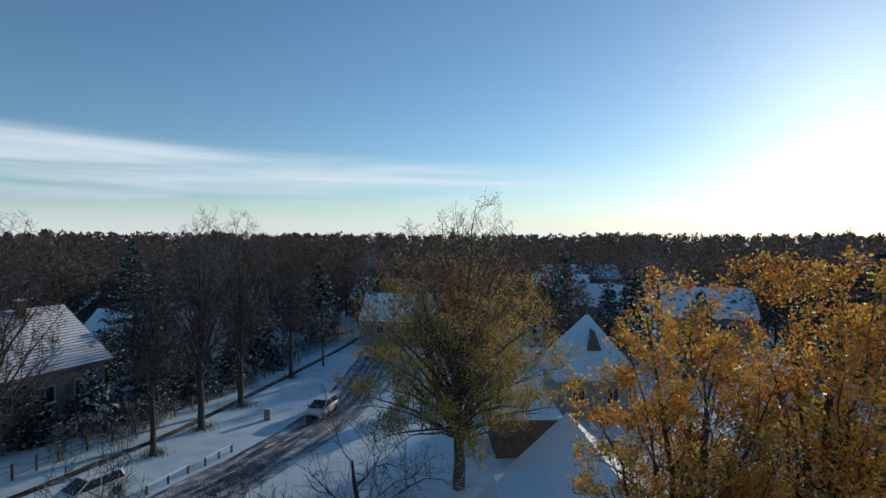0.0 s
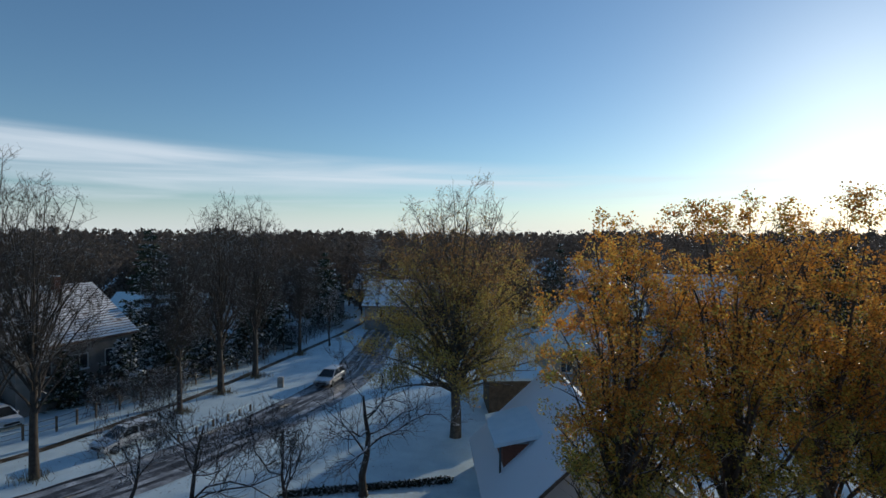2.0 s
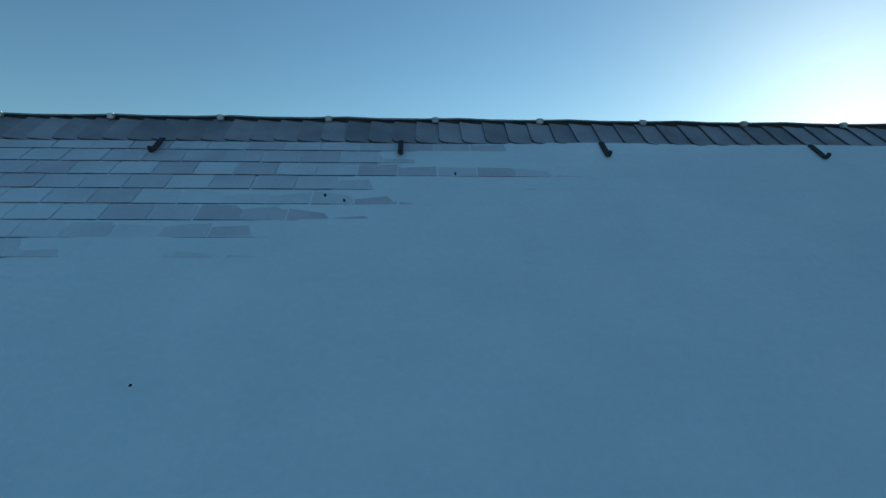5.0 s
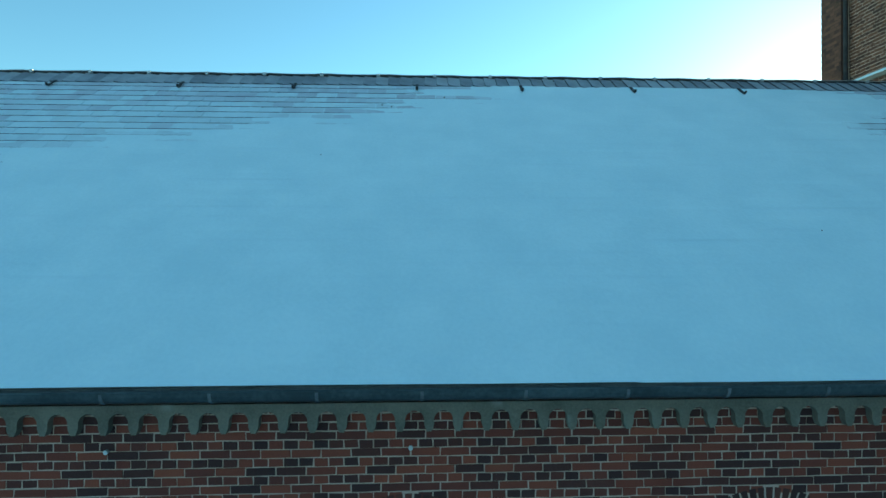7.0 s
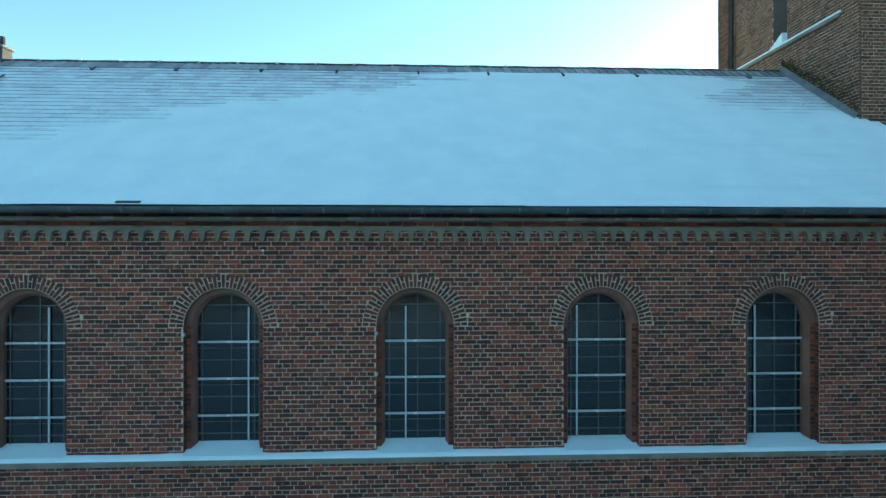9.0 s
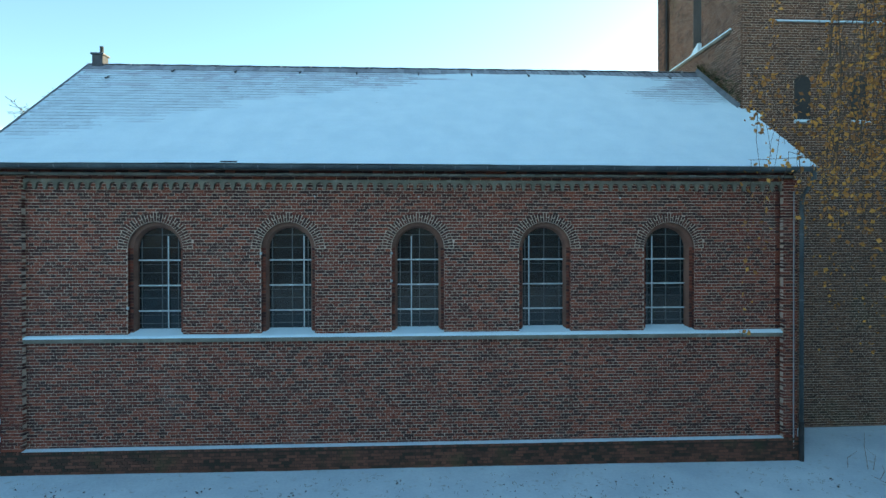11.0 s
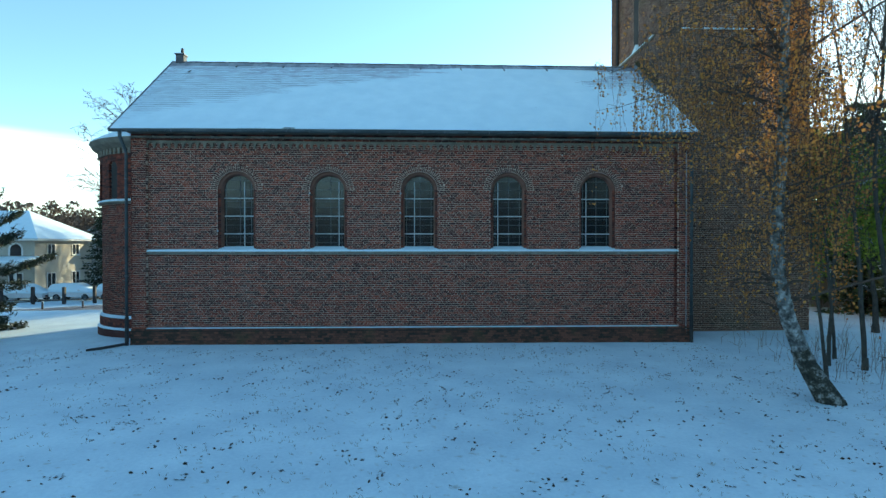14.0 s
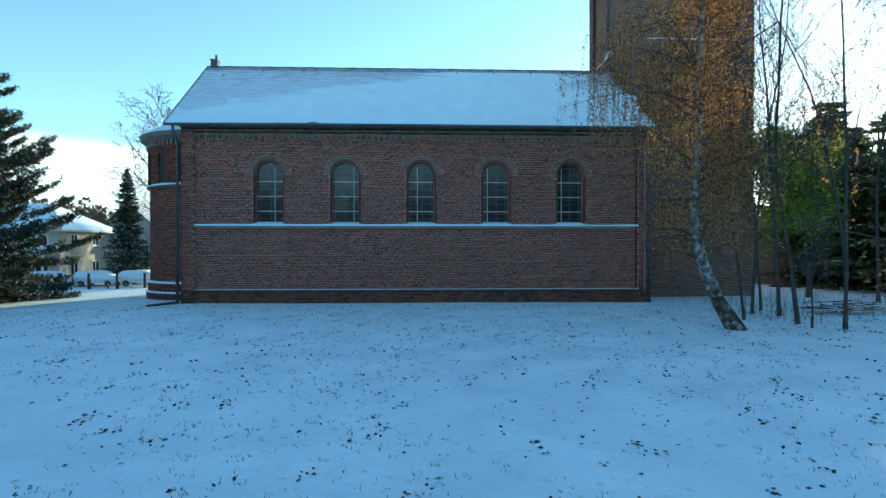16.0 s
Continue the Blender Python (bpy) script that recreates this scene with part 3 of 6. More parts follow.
# gutter, brackets, downpipes
gutter = Mesh()
gprof = [(-0.07 * math.cos(math.pi * k / 10), -0.085 * math.sin(math.pi * k / 10)) for k in range(11)]
gprof += [(0.064 * math.cos(math.pi * k / 10), -0.078 * math.sin(math.pi * k / 10)) for k in range(11)]
gutter.prism([(EAVE_Y - 0.02 + a, EAVE_Z - 0.02 + b) for a, b in gprof], XL - 0.44, XR + 0.12, axis="x")
part("gutter", gutter, ZINC, church, "grey zinc half-round gutter")
bead = Mesh().tube([(XL - 0.44, EAVE_Y - 0.08, EAVE_Z - 0.015), (XR + 0.12, EAVE_Y - 0.08, EAVE_Z - 0.015)], [0.013, 0.013], 6)
part("gutter_bead", bead, ZINC, church)
strap_me = Mesh().prism([(EAVE_Y - 0.02 - 0.076 * math.cos(math.pi * k / 8), EAVE_Z - 0.02 - 0.091 * math.sin(math.pi * k / 8)) for k in range(9)] +
                        [(EAVE_Y - 0.02 + 0.07 * math.cos(math.pi * k / 8), EAVE_Z - 0.02 - 0.085 * math.sin(math.pi * k / 8)) for k in range(9)], -0.012, 0.012, axis="x").data("gutter_strap", LEAD)
x = XL + 0.1
while x < XR:
    ob = new("gutter_strap", strap_me)
    ob.parent = church
    ob.location = (x, 0, 0)
    x += 0.78
soffit = Mesh()
soffit.quad((XL, EAVE_Y + 0.02, EAVE_Z - 0.05), (XR, EAVE_Y + 0.02, EAVE_Z - 0.05), (XR, 0.0, EAVE_Z - 0.03), (XL, 0.0, EAVE_Z - 0.03))
soffit.box(XL, XR, EAVE_Y + 0.10, 0.0, EAVE_Z - 0.06, EAVE_Z - 0.035)
part("soffit", soffit, WOOD, church, "dark eaves board under the gutter")


def downpipe(x, y, top, foot, label):
    pts = [(x, EAVE_Y, top), (x, EAVE_Y, top - 0.18), (x, y - 0.02, top - 0.62), (x, y, top - 0.75), (x, y, foot)]
    ob = part("downpipe", Mesh().tube(pts, [0.06, 0.06, 0.052, 0.052, 0.052], 10), ZINC, church, label, smooth=True)
    z = top - 1.6
    while z > foot + 0.3:
        part("pipe_clamp", Mesh().tube([(x, y, z), (x, y, z + 0.04)], [0.064, 0.064], 10), LEAD, ob)
        z -= 1.7
    part("standpipe", Mesh().tube([(x, y, foot - 0.1), (x, y, foot + 0.95)], [0.066, 0.066], 10), IRON, ob, "dark cast-iron pipe foot")


downpipe(-10.22, -0.24, EAVE_Z - 0.08, 0.0, "grey zinc downpipe at the wall corner")
downpipe(9.90, -0.20, EAVE_Z - 0.08, 0.0, "grey zinc downpipe beside the tower")
part("conductor_rod", Mesh().tube([(9.72, -0.16, 6.9), (9.72, -0.16, 0.2)], [0.014, 0.014], 6), WIRE, church, "thin earth rod fixed to the pier")
part("spout", Mesh().tube([(-10.22, -0.30, 0.02), (-10.65, -0.9, 0.0), (-11.05, -1.15, -0.04)], [0.05, 0.05, 0.05], 8), IRON, church, "dark drain outlet on the snow")
for x, z in ((-2.58, 6.755), (0.02, 6.755), (5.2, 6.74)):
    part("wall_pin", Mesh().tube([(x, 0.0, z), (x, -0.04, z)], [0.016, 0.02], 8), FRAME, church, "small white pin in the wall")

# other walls of the nave, closed and dark inside
back = Mesh()
back.box(XL, XR, 9.3, 9.9, -2.5, 7.6)
back.prism([(0.0, -2.5), (9.3, -2.5), (9.3, 7.6), (RIDGE_Y, RIDGE_Z - 0.22), (0.0, 7.6)], XR - 0.5, XR, axis="x")
back.prism([(0.62, -2.5), (9.3, -2.5), (9.3, 7.6), (RIDGE_Y, RIDGE_Z - 0.22), (0.62, 7.75)], XL, XL + 0.5, axis="x")
part("wall", back, BRICK, church, "plain brick end and back walls")
# the unlit look of the inside is put into its near-black colour
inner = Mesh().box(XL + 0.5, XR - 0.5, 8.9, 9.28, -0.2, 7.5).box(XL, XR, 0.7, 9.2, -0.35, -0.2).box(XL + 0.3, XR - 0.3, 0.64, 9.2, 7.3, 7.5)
part("interior", inner, DARK, church, "nave interior, its lack of light painted near-black")

# ---- church: roof ----
roof = new("roof")
roof.parent = church
tagged(roof, "steep slate roof, thinly to thickly covered in snow")
RL_EAVE, RL_RIDGE, RR = -10.56, -10.92, XR + 0.12
up = Vector((0, RIDGE_Y - EAVE_Y, RIDGE_Z - EAVE_Z))
SLOPE_LEN = up.length
up.normalize()
out_n = Vector((0, -up.z, up.y))


def on_roof(x, s, h=0.0):
    """A place on the near roof slope: s metres up from the eave, h above the boards."""
    return Vector((x, EAVE_Y, EAVE_Z)) + up * s + out_n * h


boards = Mesh()
sec = [(EAVE_Y, EAVE_Z), (RIDGE_Y, RIDGE_Z), (2 * RIDGE_Y - EAVE_Y, EAVE_Z), (2 * RIDGE_Y - EAVE_Y, EAVE_Z - 0.1), (RIDGE_Y, RIDGE_Z - 0.14), (EAVE_Y, EAVE_Z - 0.1)]
k = len(boards.v)
for xs, xr in ((RL_EAVE, RL_RIDGE), (RR, RR)):
    boards.v += [(xr if abs(y - RIDGE_Y) < 0.01 else xs, y, z) for y, z in sec]
boards.f += [(0, 1, 4, 5), (1, 2, 3, 4), (6, 11, 10, 7), (7, 10, 9, 8)] + [(i, i + 6, (i + 1) % 6 + 6, (i + 1) % 6) for i in range(6)]
part("roof_deck", boards, LEAD, roof)
GAUGE, SLATE_W = 0.205, 0.32
slates, bare_slates = Mesh(), Mesh()
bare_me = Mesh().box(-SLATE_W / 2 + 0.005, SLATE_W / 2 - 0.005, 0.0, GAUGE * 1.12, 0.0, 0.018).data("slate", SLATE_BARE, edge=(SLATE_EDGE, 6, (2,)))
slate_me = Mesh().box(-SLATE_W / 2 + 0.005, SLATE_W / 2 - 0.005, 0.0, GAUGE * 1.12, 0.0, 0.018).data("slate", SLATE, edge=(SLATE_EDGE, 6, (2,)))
tilt = Matrix((( 1, 0, 0), (0, up.y, out_n.y), (0, up.z, out_n.z))).to_4x4()
count = 0
rows = int((SLOPE_LEN - 0.42) / GAUGE)
for r in range(rows + 1):
    s = SLOPE_LEN - 0.42 - GAUGE * (r + 0.85)
    if s < 0:
        break
    x = RL_EAVE + 0.16 - (RL_EAVE - RL_RIDGE) * s / SLOPE_LEN + (0.17 if r % 2 else 0.0)
    while x < RR - 0.1:
        m = Matrix.Translation(on_roof(x + rng.uniform(-0.006, 0.006), s, 0.012)) @ tilt @ pose(0, 0, 0, -2.2, rng.uniform(-0.5, 0.5), rng.uniform(-0.6, 0.6))
        worn = noise.noise((x * 0.5, r * 7.3, 1.0)) + 0.15 * rng.gauss(0, 1)
        bare = worn > -0.42 + 0.11 * r + (0.35 if -9.2 > x or 1.5 < x < 7.0 else 0.0)
        if r < 9 and -6.0 < x < 3.0 and count < 260:
            ob = new("slate", bare_me if bare else slate_me)
            ob.parent = roof
            ob.matrix_basis = m
            count += 1
        else:
            (bare_slates if bare else slates).box(-SLATE_W / 2 + 0.005, SLATE_W / 2 - 0.005, 0.0, GAUGE * 1.12, 0.0, 0.018, m)
        x += SLATE_W
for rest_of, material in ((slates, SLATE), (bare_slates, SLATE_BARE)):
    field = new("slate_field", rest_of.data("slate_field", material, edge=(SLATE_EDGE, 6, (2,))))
    field.parent = roof
    tagged(field, kind="stuff")

# ridge course: tall slates laid sideways with a rounded lower corner
rs_prof = [(0.0, 0.46), (0.0, 0.06), (0.012, 0.02), (0.04, 0.0), (0.245, 0.0), (0.245, 0.46)]
rs = Mesh()
for h in (0.0, 0.017):
    rs.v += [(a, b, h + (0.016 if a > 0.1 else 0.0) * 0) for a, b in rs_prof]
nn = len(rs_prof)
rs.f += [tuple(range(nn))[::-1], tuple(range(nn, 2 * nn))] + [(i, (i + 1) % nn, nn + (i + 1) % nn, nn + i) for i in range(nn)]
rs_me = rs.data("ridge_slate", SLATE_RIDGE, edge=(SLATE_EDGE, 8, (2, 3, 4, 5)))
x = RL_RIDGE + 0.05
while x < RR - 0.2:
    ob = new("ridge_slate", rs_me)
    ob.parent = roof
    ob.matrix_basis = Matrix.Translation(on_roof(x, SLOPE_LEN - 0.44 + rng.uniform(-0.008, 0.004), 0.03)) @ tilt @ pose(0, 0, 0, -1.0, 5.0, rng.uniform(-1.2, 1.2))
    x += 0.208
comb = Mesh().box(RL_RIDGE, RR, RIDGE_Y - 0.05, RIDGE_Y + 0.09, RIDGE_Z - 0.02, RIDGE_Z + 0.045)
part("ridge_comb", comb, IRON, roof, "dark ridge capping", bevel=0.015)

# snow on the slope: deep over the middle, thinning towards the ends and the ridge
NXS, NSS = 420, 190


def snow_depth(x, s):
    row = math.floor((SLOPE_LEN - 0.42 - s) / GAUGE + 0.15)
    s = SLOPE_LEN - 0.42 - (row + 0.5) * GAUGE
    x = (math.floor(x / SLATE_W + 0.5 * (row % 2)) + 0.5) * SLATE_W
    f = s / SLOPE_LEN
    edge = -7.0 + 8.9 * ease(0.30, 0.95, f) + 1.2 * noise.noise((s * 0.5, 2.0, 7.0)) + 0.7 * noise.noise((x * 0.9, s * 1.7, 3.0))
    d = 0.030 * ease(-4.2, 2.2, x - edge) - 0.013
    d -= 0.036 * ease(6.2, 8.6, x + 1.6 * noise.noise((s * 0.8, 1.0, 9.0))) * ease(0.45, 0.8, f)
    d += 0.016 * ease(0.32, 0.12, f) * (1.0 if x < 2 else 0.4)
    d += 0.006 * noise.noise((x * 0.9, s * 2.2, 0.0)) + 0.009 * noise.noise((x * 0.8, row * 3.7, 4.0))
    if f > 0.925:
        d = -0.02
    return 0.026 + d


cover = Mesh()
for j in range(NSS + 1):
    s = (SLOPE_LEN - 0.40) * j / NSS - 0.03
    xl = RL_EAVE + (RL_RIDGE - RL_EAVE) * s / SLOPE_LEN
    for i in range(NXS + 1):
        x = xl + (RR - xl) * i / NXS
        p = on_roof(x, s, snow_depth(x, s))
        cover.v.append((p.x, p.y, p.z))
for j in range(NSS):
    for i in range(NXS):
        a = j * (NXS + 1) + i
        cover.f.append((a, a + 1, a + NXS + 2, a + NXS + 1))
part("snow_cover", cover, SNOW, roof, "smooth blue-white snow sheet", smooth=True, clean=False)
far_snow = Mesh()
far_snow.quad((RL_EAVE, 2 * RIDGE_Y - EAVE_Y, EAVE_Z + 0.03), (RR, 2 * RIDGE_Y - EAVE_Y, EAVE_Z + 0.03), (RR, RIDGE_Y, RIDGE_Z + 0.03), (RL_RIDGE, RIDGE_Y, RIDGE_Z + 0.03))
part("snow_cover", far_snow, SNOW, roof)
verge = Mesh().tube([on_roof(RL_EAVE - 0.01, -0.05, 0.02), on_roof(RL_RIDGE - 0.01, SLOPE_LEN, 0.02)], [0.035, 0.035], 6)
part("verge_trim", verge, LEAD, roof, "dark verge strip")

# roof hooks
hook = Mesh()
hook.box(-0.022, 0.022, -0.02, 0.20, 0.03, 0.045)
hook.tube([(0, -0.02, 0.035), (0, -0.04, 0.045), (0, -0.05, 0.065), (0, -0.045, 0.09)], [0.018] * 4, 6)
hook_me = hook.data("roof_hook", IRON)
hooks = [-9.75, -7.95, -5.94, -3.87, -2.01, 0.03, 1.80, 3.71, 5.61, 8.55]
for k, x in enumerate(hooks):
    ob = new("roof_hook", hook_me)
    ob.parent = roof
    ob.matrix_basis = Matrix.Translation(on_roof(x, SLOPE_LEN - 0.66 if k not in (0,) else SLOPE_LEN - 1.3, 0.02)) @ tilt
for x, s in ((9.0, 4.4), (-0.36, 5.35), (0.48, 5.75), (-0.51, 5.42), (4.47, 2.0), (-0.6, 1.2), (-1.2, 3.7)):
    part("roof_nail", Mesh().tube([on_roof(x, s, 0.02), on_roof(x, s, 0.045)], [0.009, 0.009], 6), IRON, roof)
part("roof_flap", Mesh().box(-0.19, 0.19, 0.0, 0.2, 0.03, 0.07, Matrix.Translation(on_roof(-4.48, -0.02, 0.01)) @ tilt @ pose(0, 0, 0, -14, 0, 0)), IRON, roof, "small black roof flap near the eaves")
# wire along the ridge on small holders
for k in range(22):
    x = RL_RIDGE + 0.4 + 0.985 * k + 0.02
    if x > RR - 0.1:
        break
    p = on_roof(x, SLOPE_LEN - 0.05, 0.07)
    part("wire_holder", Mesh().box(-0.03, 0.03, -0.02, 0.02, -0.03, 0.02, Matrix.Translation(p)), WIRE, roof, bevel=0.006)
pts = [on_roof(RL_RIDGE + (RR - RL_RIDGE) * k / 60, SLOPE_LEN - 0.05, 0.075 + 0.008 * math.cos(k * 2.1)) for k in range(61)]
part("ridge_wire", Mesh().tube(pts, [0.007] * 61, 5), WIRE, roof, "thin metal conductor wire")
# small vent stack on the ridge end
vent = Mesh().box(-0.17, 0.17, -0.17, 0.17, -0.3, 0.30, pose(-10.55, RIDGE_Y, RIDGE_Z))
vb = part("ridge_stack", vent, SLATE_EDGE, church, "small dark stack on the ridge end", bevel=0.01)
part("stack_cap", Mesh().box(-0.21, 0.21, -0.21, 0.21, 0.30, 0.36, pose(-10.55, RIDGE_Y, RIDGE_Z)), LEAD, vb, bevel=0.01)
part("stack_pipe", Mesh().tube([(-10.50, RIDGE_Y, RIDGE_Z + 0.36), (-10.50, RIDGE_Y, RIDGE_Z + 0.62)], [0.06, 0.06], 8), IRON, vb)

# ---- apse ----
apse = new("apse")
apse.parent = church
tagged(apse, "round brick apse with a snowy half-cone roof")
AX, AY, AR = -10.15, RIDGE_Y, 3.3
body = Mesh()
NA = 40


def round_at(w, r, z):
    return (AX - r * math.cos(w), AY - r * math.sin(w), z)


def band(mesh, r0, r1, z0, z1):
    """A band round the apse: an outer face that may lean."""
    for k in range(NA):
        a, b = -math.pi / 2 + math.pi * k / NA, -math.pi / 2 + math.pi * (k + 1) / NA
        mesh.quad(round_at(b, r0, z0), round_at(a, r0, z0), round_at(a, r1, z1), round_at(b, r1, z1))


band(body, AR - 0.01, AR - 0.01, -1.5, 7.25)
part("apse_wall", body, MORTAR, apse)
ab = Mesh()
ring_len = math.pi * AR


def blocked_apse(z):
    out = []
    for k in range(9):
        c = ring_len * (k + 0.5) / 9
        if 5.25 < z < 6.5:
            out.append((c - 0.24, c + 0.24))
        elif 6.5 <= z < 6.74:
            h = math.sqrt(max(0.0, 0.24 ** 2 - (z - 6.5) ** 2))
            out.append((c - h, c + h))
    return out


def to_apse(u, d, z):
    return round_at(-math.pi / 2 + u / AR, AR - d, z)


lay(ab, to_apse, 0, ring_len, 0.75, 5.1, lambda z: [])
lay(ab, to_apse, 0, ring_len, 5.25, 7.2, blocked_apse, proud=0.09, deep=0.0)
lay(ab, lambda u, d, z: to_apse(u * AR / (AR + 0.1), d - 0.1, z), 0, ring_len * 1.03, -0.6, 0.65, lambda z: [])
band(ab, AR + 0.09, AR + 0.09, -1.5, 0.66)
tagged(part("apse_brickwork", ab, BRICK, apse, clean=False), kind="stuff")
# flat near-black sheets: the shade of each recess is painted in
for k in range(9):
    c = ring_len * (k + 0.5) / 9
    q = Mesh()
    pts = [(c + dx, z) for dx, z in arch(0, 0.24, 5.25, 6.5, 8)]
    q.poly([to_apse(u, -0.006, z) for u, z in pts])
    part("blind_niche", q, DARK, apse, "arched niche with its shade painted near-black")
led = Mesh()
band(led, AR + 0.04, AR + 0.16, 5.06, 5.12)
band(led, AR + 0.16, AR + 0.16, 5.12, 5.16)
part("apse_ledge", led, CEMENT, apse)
ls = Mesh()
band(ls, AR + 0.165, AR + 0.15, 5.16, 5.21)
band(ls, AR + 0.15, AR + 0.02, 5.21, 5.27)
part("ledge_snow", ls, SNOW, apse, "snow on the round ledge")
for r0, r1, z0, z1 in ((AR + 0.12, AR, 0.66, 0.76), (AR + 0.20, AR + 0.10, 0.22, 0.30)):
    ls = Mesh()
    band(ls, r0, r1, z0, z1)
    part("ledge_snow", ls, SNOW, apse, "snow on the round ledge")
pl = Mesh()
band(pl, AR + 0.18, AR + 0.18, -1.5, 0.22)
part("apse_plinth", pl, BRICK, apse)
den = Mesh()
for k in range(44):
    w = -math.pi / 2 + math.pi * (k + 0.5) / 44
    den.box(-0.06, 0.06, -0.16, 0.0, 6.98, 7.2, Matrix.Translation((AX, AY, 0)) @ pose(0, 0, 0, 0, 0, -90 + math.degrees(w)) @ pose(0, -AR - 0.0, 0))
tagged(part("dentils", den, CEMENT, apse, "row of small corbels", clean=False), kind="stuff")
cor = Mesh()
band(cor, AR + 0.12, AR + 0.36, 7.2, 7.36)
band(cor, AR + 0.36, AR + 0.42, 7.36, 7.48)
band(cor, AR + 0.42, AR + 0.44, 7.48, 7.54)
part("apse_cornice", cor, CEMENT, apse, "grey curved cornice")
cone = Mesh()
band(cone, AR + 0.46, AR + 0.40, 7.54, 7.62)
band(cone, AR + 0.40, 0.05, 7.62, 9.75)
part("apse_roof", cone, SNOW, apse, "snow-covered half-cone roof", smooth=True)

# ---- tower ----
tower = thing("church_tower", "tall square brown brick church tower with snowy offset", "tower")
TX0, TX1, TY0, TY1, TZ, LEDGE = 9.80, 16.08, 2.2, 7.85, 19.0, 12.25
tb = Mesh()
tb.box(TX0, TX1, TY0, TY1, -1.0, LEDGE)
tb.box(TX0 + 0.14, TX1, TY0, TY1 - 0.14, LEDGE, TZ)
tb.box(TX0, TX0 + 0.14, TY0, TY0 + 0.5, LEDGE, TZ)
part("tower_body", tb, MORTAR, tower)
slots = [(11.7, 0.26, 9.25, 10.45), (13.5, 0.26, 9.25, 10.45)]


def blocked_tower(z):
    out = []
    for cx, r, s, c in slots:
        if s < z < c:
            out.append((cx - r, cx + r))
        elif c <= z < c + r:
            h = math.sqrt(r * r - (z - c) ** 2)
            out.append((cx - h, cx + h))
    return out


tf = Mesh()
lay(tf, lambda u, d, z: (u, TY0 + d, z), TX0, TX1, -0.4, TZ, blocked_tower, deep=0.03)
lay(tf, lambda u, d, z: (TX0 + d, u, z), TY0 - 0.008, TY0 + 0.5, LEDGE, TZ, lambda z: [])
lay(tf, lambda u, d, z: (TX0 + d, u, z), TY0 - 0.008, TY1, 7.4, LEDGE, lambda z: [])
lay(tf, lambda u, d, z: (TX0 + 0.14 + d, u, z), TY0 + 0.5, TY1 - 0.75, LEDGE, TZ, lambda z: [(4.70, 5.26)])
for y0, y1 in ((TY1 - 0.72, TY1 - 0.12),):
    lay(tf, lambda u, d, z: (TX0 - 0.03 + d, u, z), y0, y1, LEDGE, TZ, lambda z: [])
    tf.box(TX0 - 0.028, TX0 + 0.2, y0, y1, LEDGE, TZ)
tagged(part("tower_brickwork", tf, BRICK_TOWER, tower, clean=False), kind="stuff")
# a near-black sheet on the face stands for each opening's unlit depth
for cx, r, s, c in slots:
    hole = Mesh().poly([(x, TY0 - 0.008, z) for x, z in arch(cx, r, s, c)])
    ow = part("tower_window", hole, DARK, tower, "small arched tower opening, its unlit depth painted near-black")
    part("sill_snow", Mesh().prism([(TY0 - 0.16, s - 0.02), (TY0 - 0.01, s - 0.02), (TY0 - 0.01, s + 0.10), (TY0 - 0.14, s + 0.03)], cx - r, cx + r, axis="x"), SNOW, ow, bevel=0.01)
# brick recess drawn as a near-black sheet, shade put into the colour
nic = Mesh().quad((TX0 + 0.132, 4.70, LEDGE), (TX0 + 0.132, 5.26, LEDGE), (TX0 + 0.132, 5.26, 17), (TX0 + 0.132, 4.70, 17))
part("belfry_niche", nic, DARK, tower, "tall niche in the tower side, its shade painted near-black")
part("niche_snow", Mesh().prism([(4.70, LEDGE), (5.26, LEDGE), (5.26, LEDGE + 0.05), (4.70, LEDGE + 0.35)], TX0 - 0.01, TX0 + 0.15, axis="x"), SNOW, tower)
ledge = Mesh()
ledge.box(TX0 - 0.06, TX0 + 0.14, TY0 + 0.5, TY1, LEDGE - 0.09, LEDGE)
part("offset_ledge", ledge, CEMENT, tower, bevel=0.01)
part("ledge_snow", Mesh().box(TX0 - 0.05, TX0 + 0.05, TY0 + 0.5, TY1, LEDGE + 0.002, LEDGE + 0.06), SNOW, tower, "line of snow on the offset", bevel=0.015)
part("tower_pipe", Mesh().tube([(TX0 + 0.02, TY1 - 0.78, LEDGE), (TX0 + 0.02, TY1 - 0.78, TZ)], [0.04, 0.04], 8), IRON, tower, "dark vertical pipe")
fl = Mesh()
a0, a1 = on_roof(TX0, (TY0 - EAVE_Y) / up.y, 0.0), on_roof(TX0, SLOPE_LEN, 0.0)
fl.quad(a0 + Vector((-0.12, 0, 0.035)), a1 + Vector((-0.12, 0, 0.035)), a1 + Vector((-0.025, 0, 0.18)), a0 + Vector((-0.025, 0, 0.18)))
part("flashing", fl, LEAD, tower, "grey lead flashing along the roof")
saddle = Mesh().prism([(TY0 - 0.42, 0.0), (TY0 - 0.02, 0.0), (TY0 - 0.02, 0.34), (TY0 - 0.40, 0.06)], TX0 - 0.02, TX0 + 0.42, axis="x")
saddle.v = [(x, y, z + EAVE_Z + SLOPE * (TY0 - 0.42 - EAVE_Y) - 0.02) for x, y, z in saddle.v]
part("saddle_snow", saddle, SNOW, tower, "snow lying on the small saddle at the corner", bevel=0.02)
moss_rng = np.random.default_rng(8)
moss = []
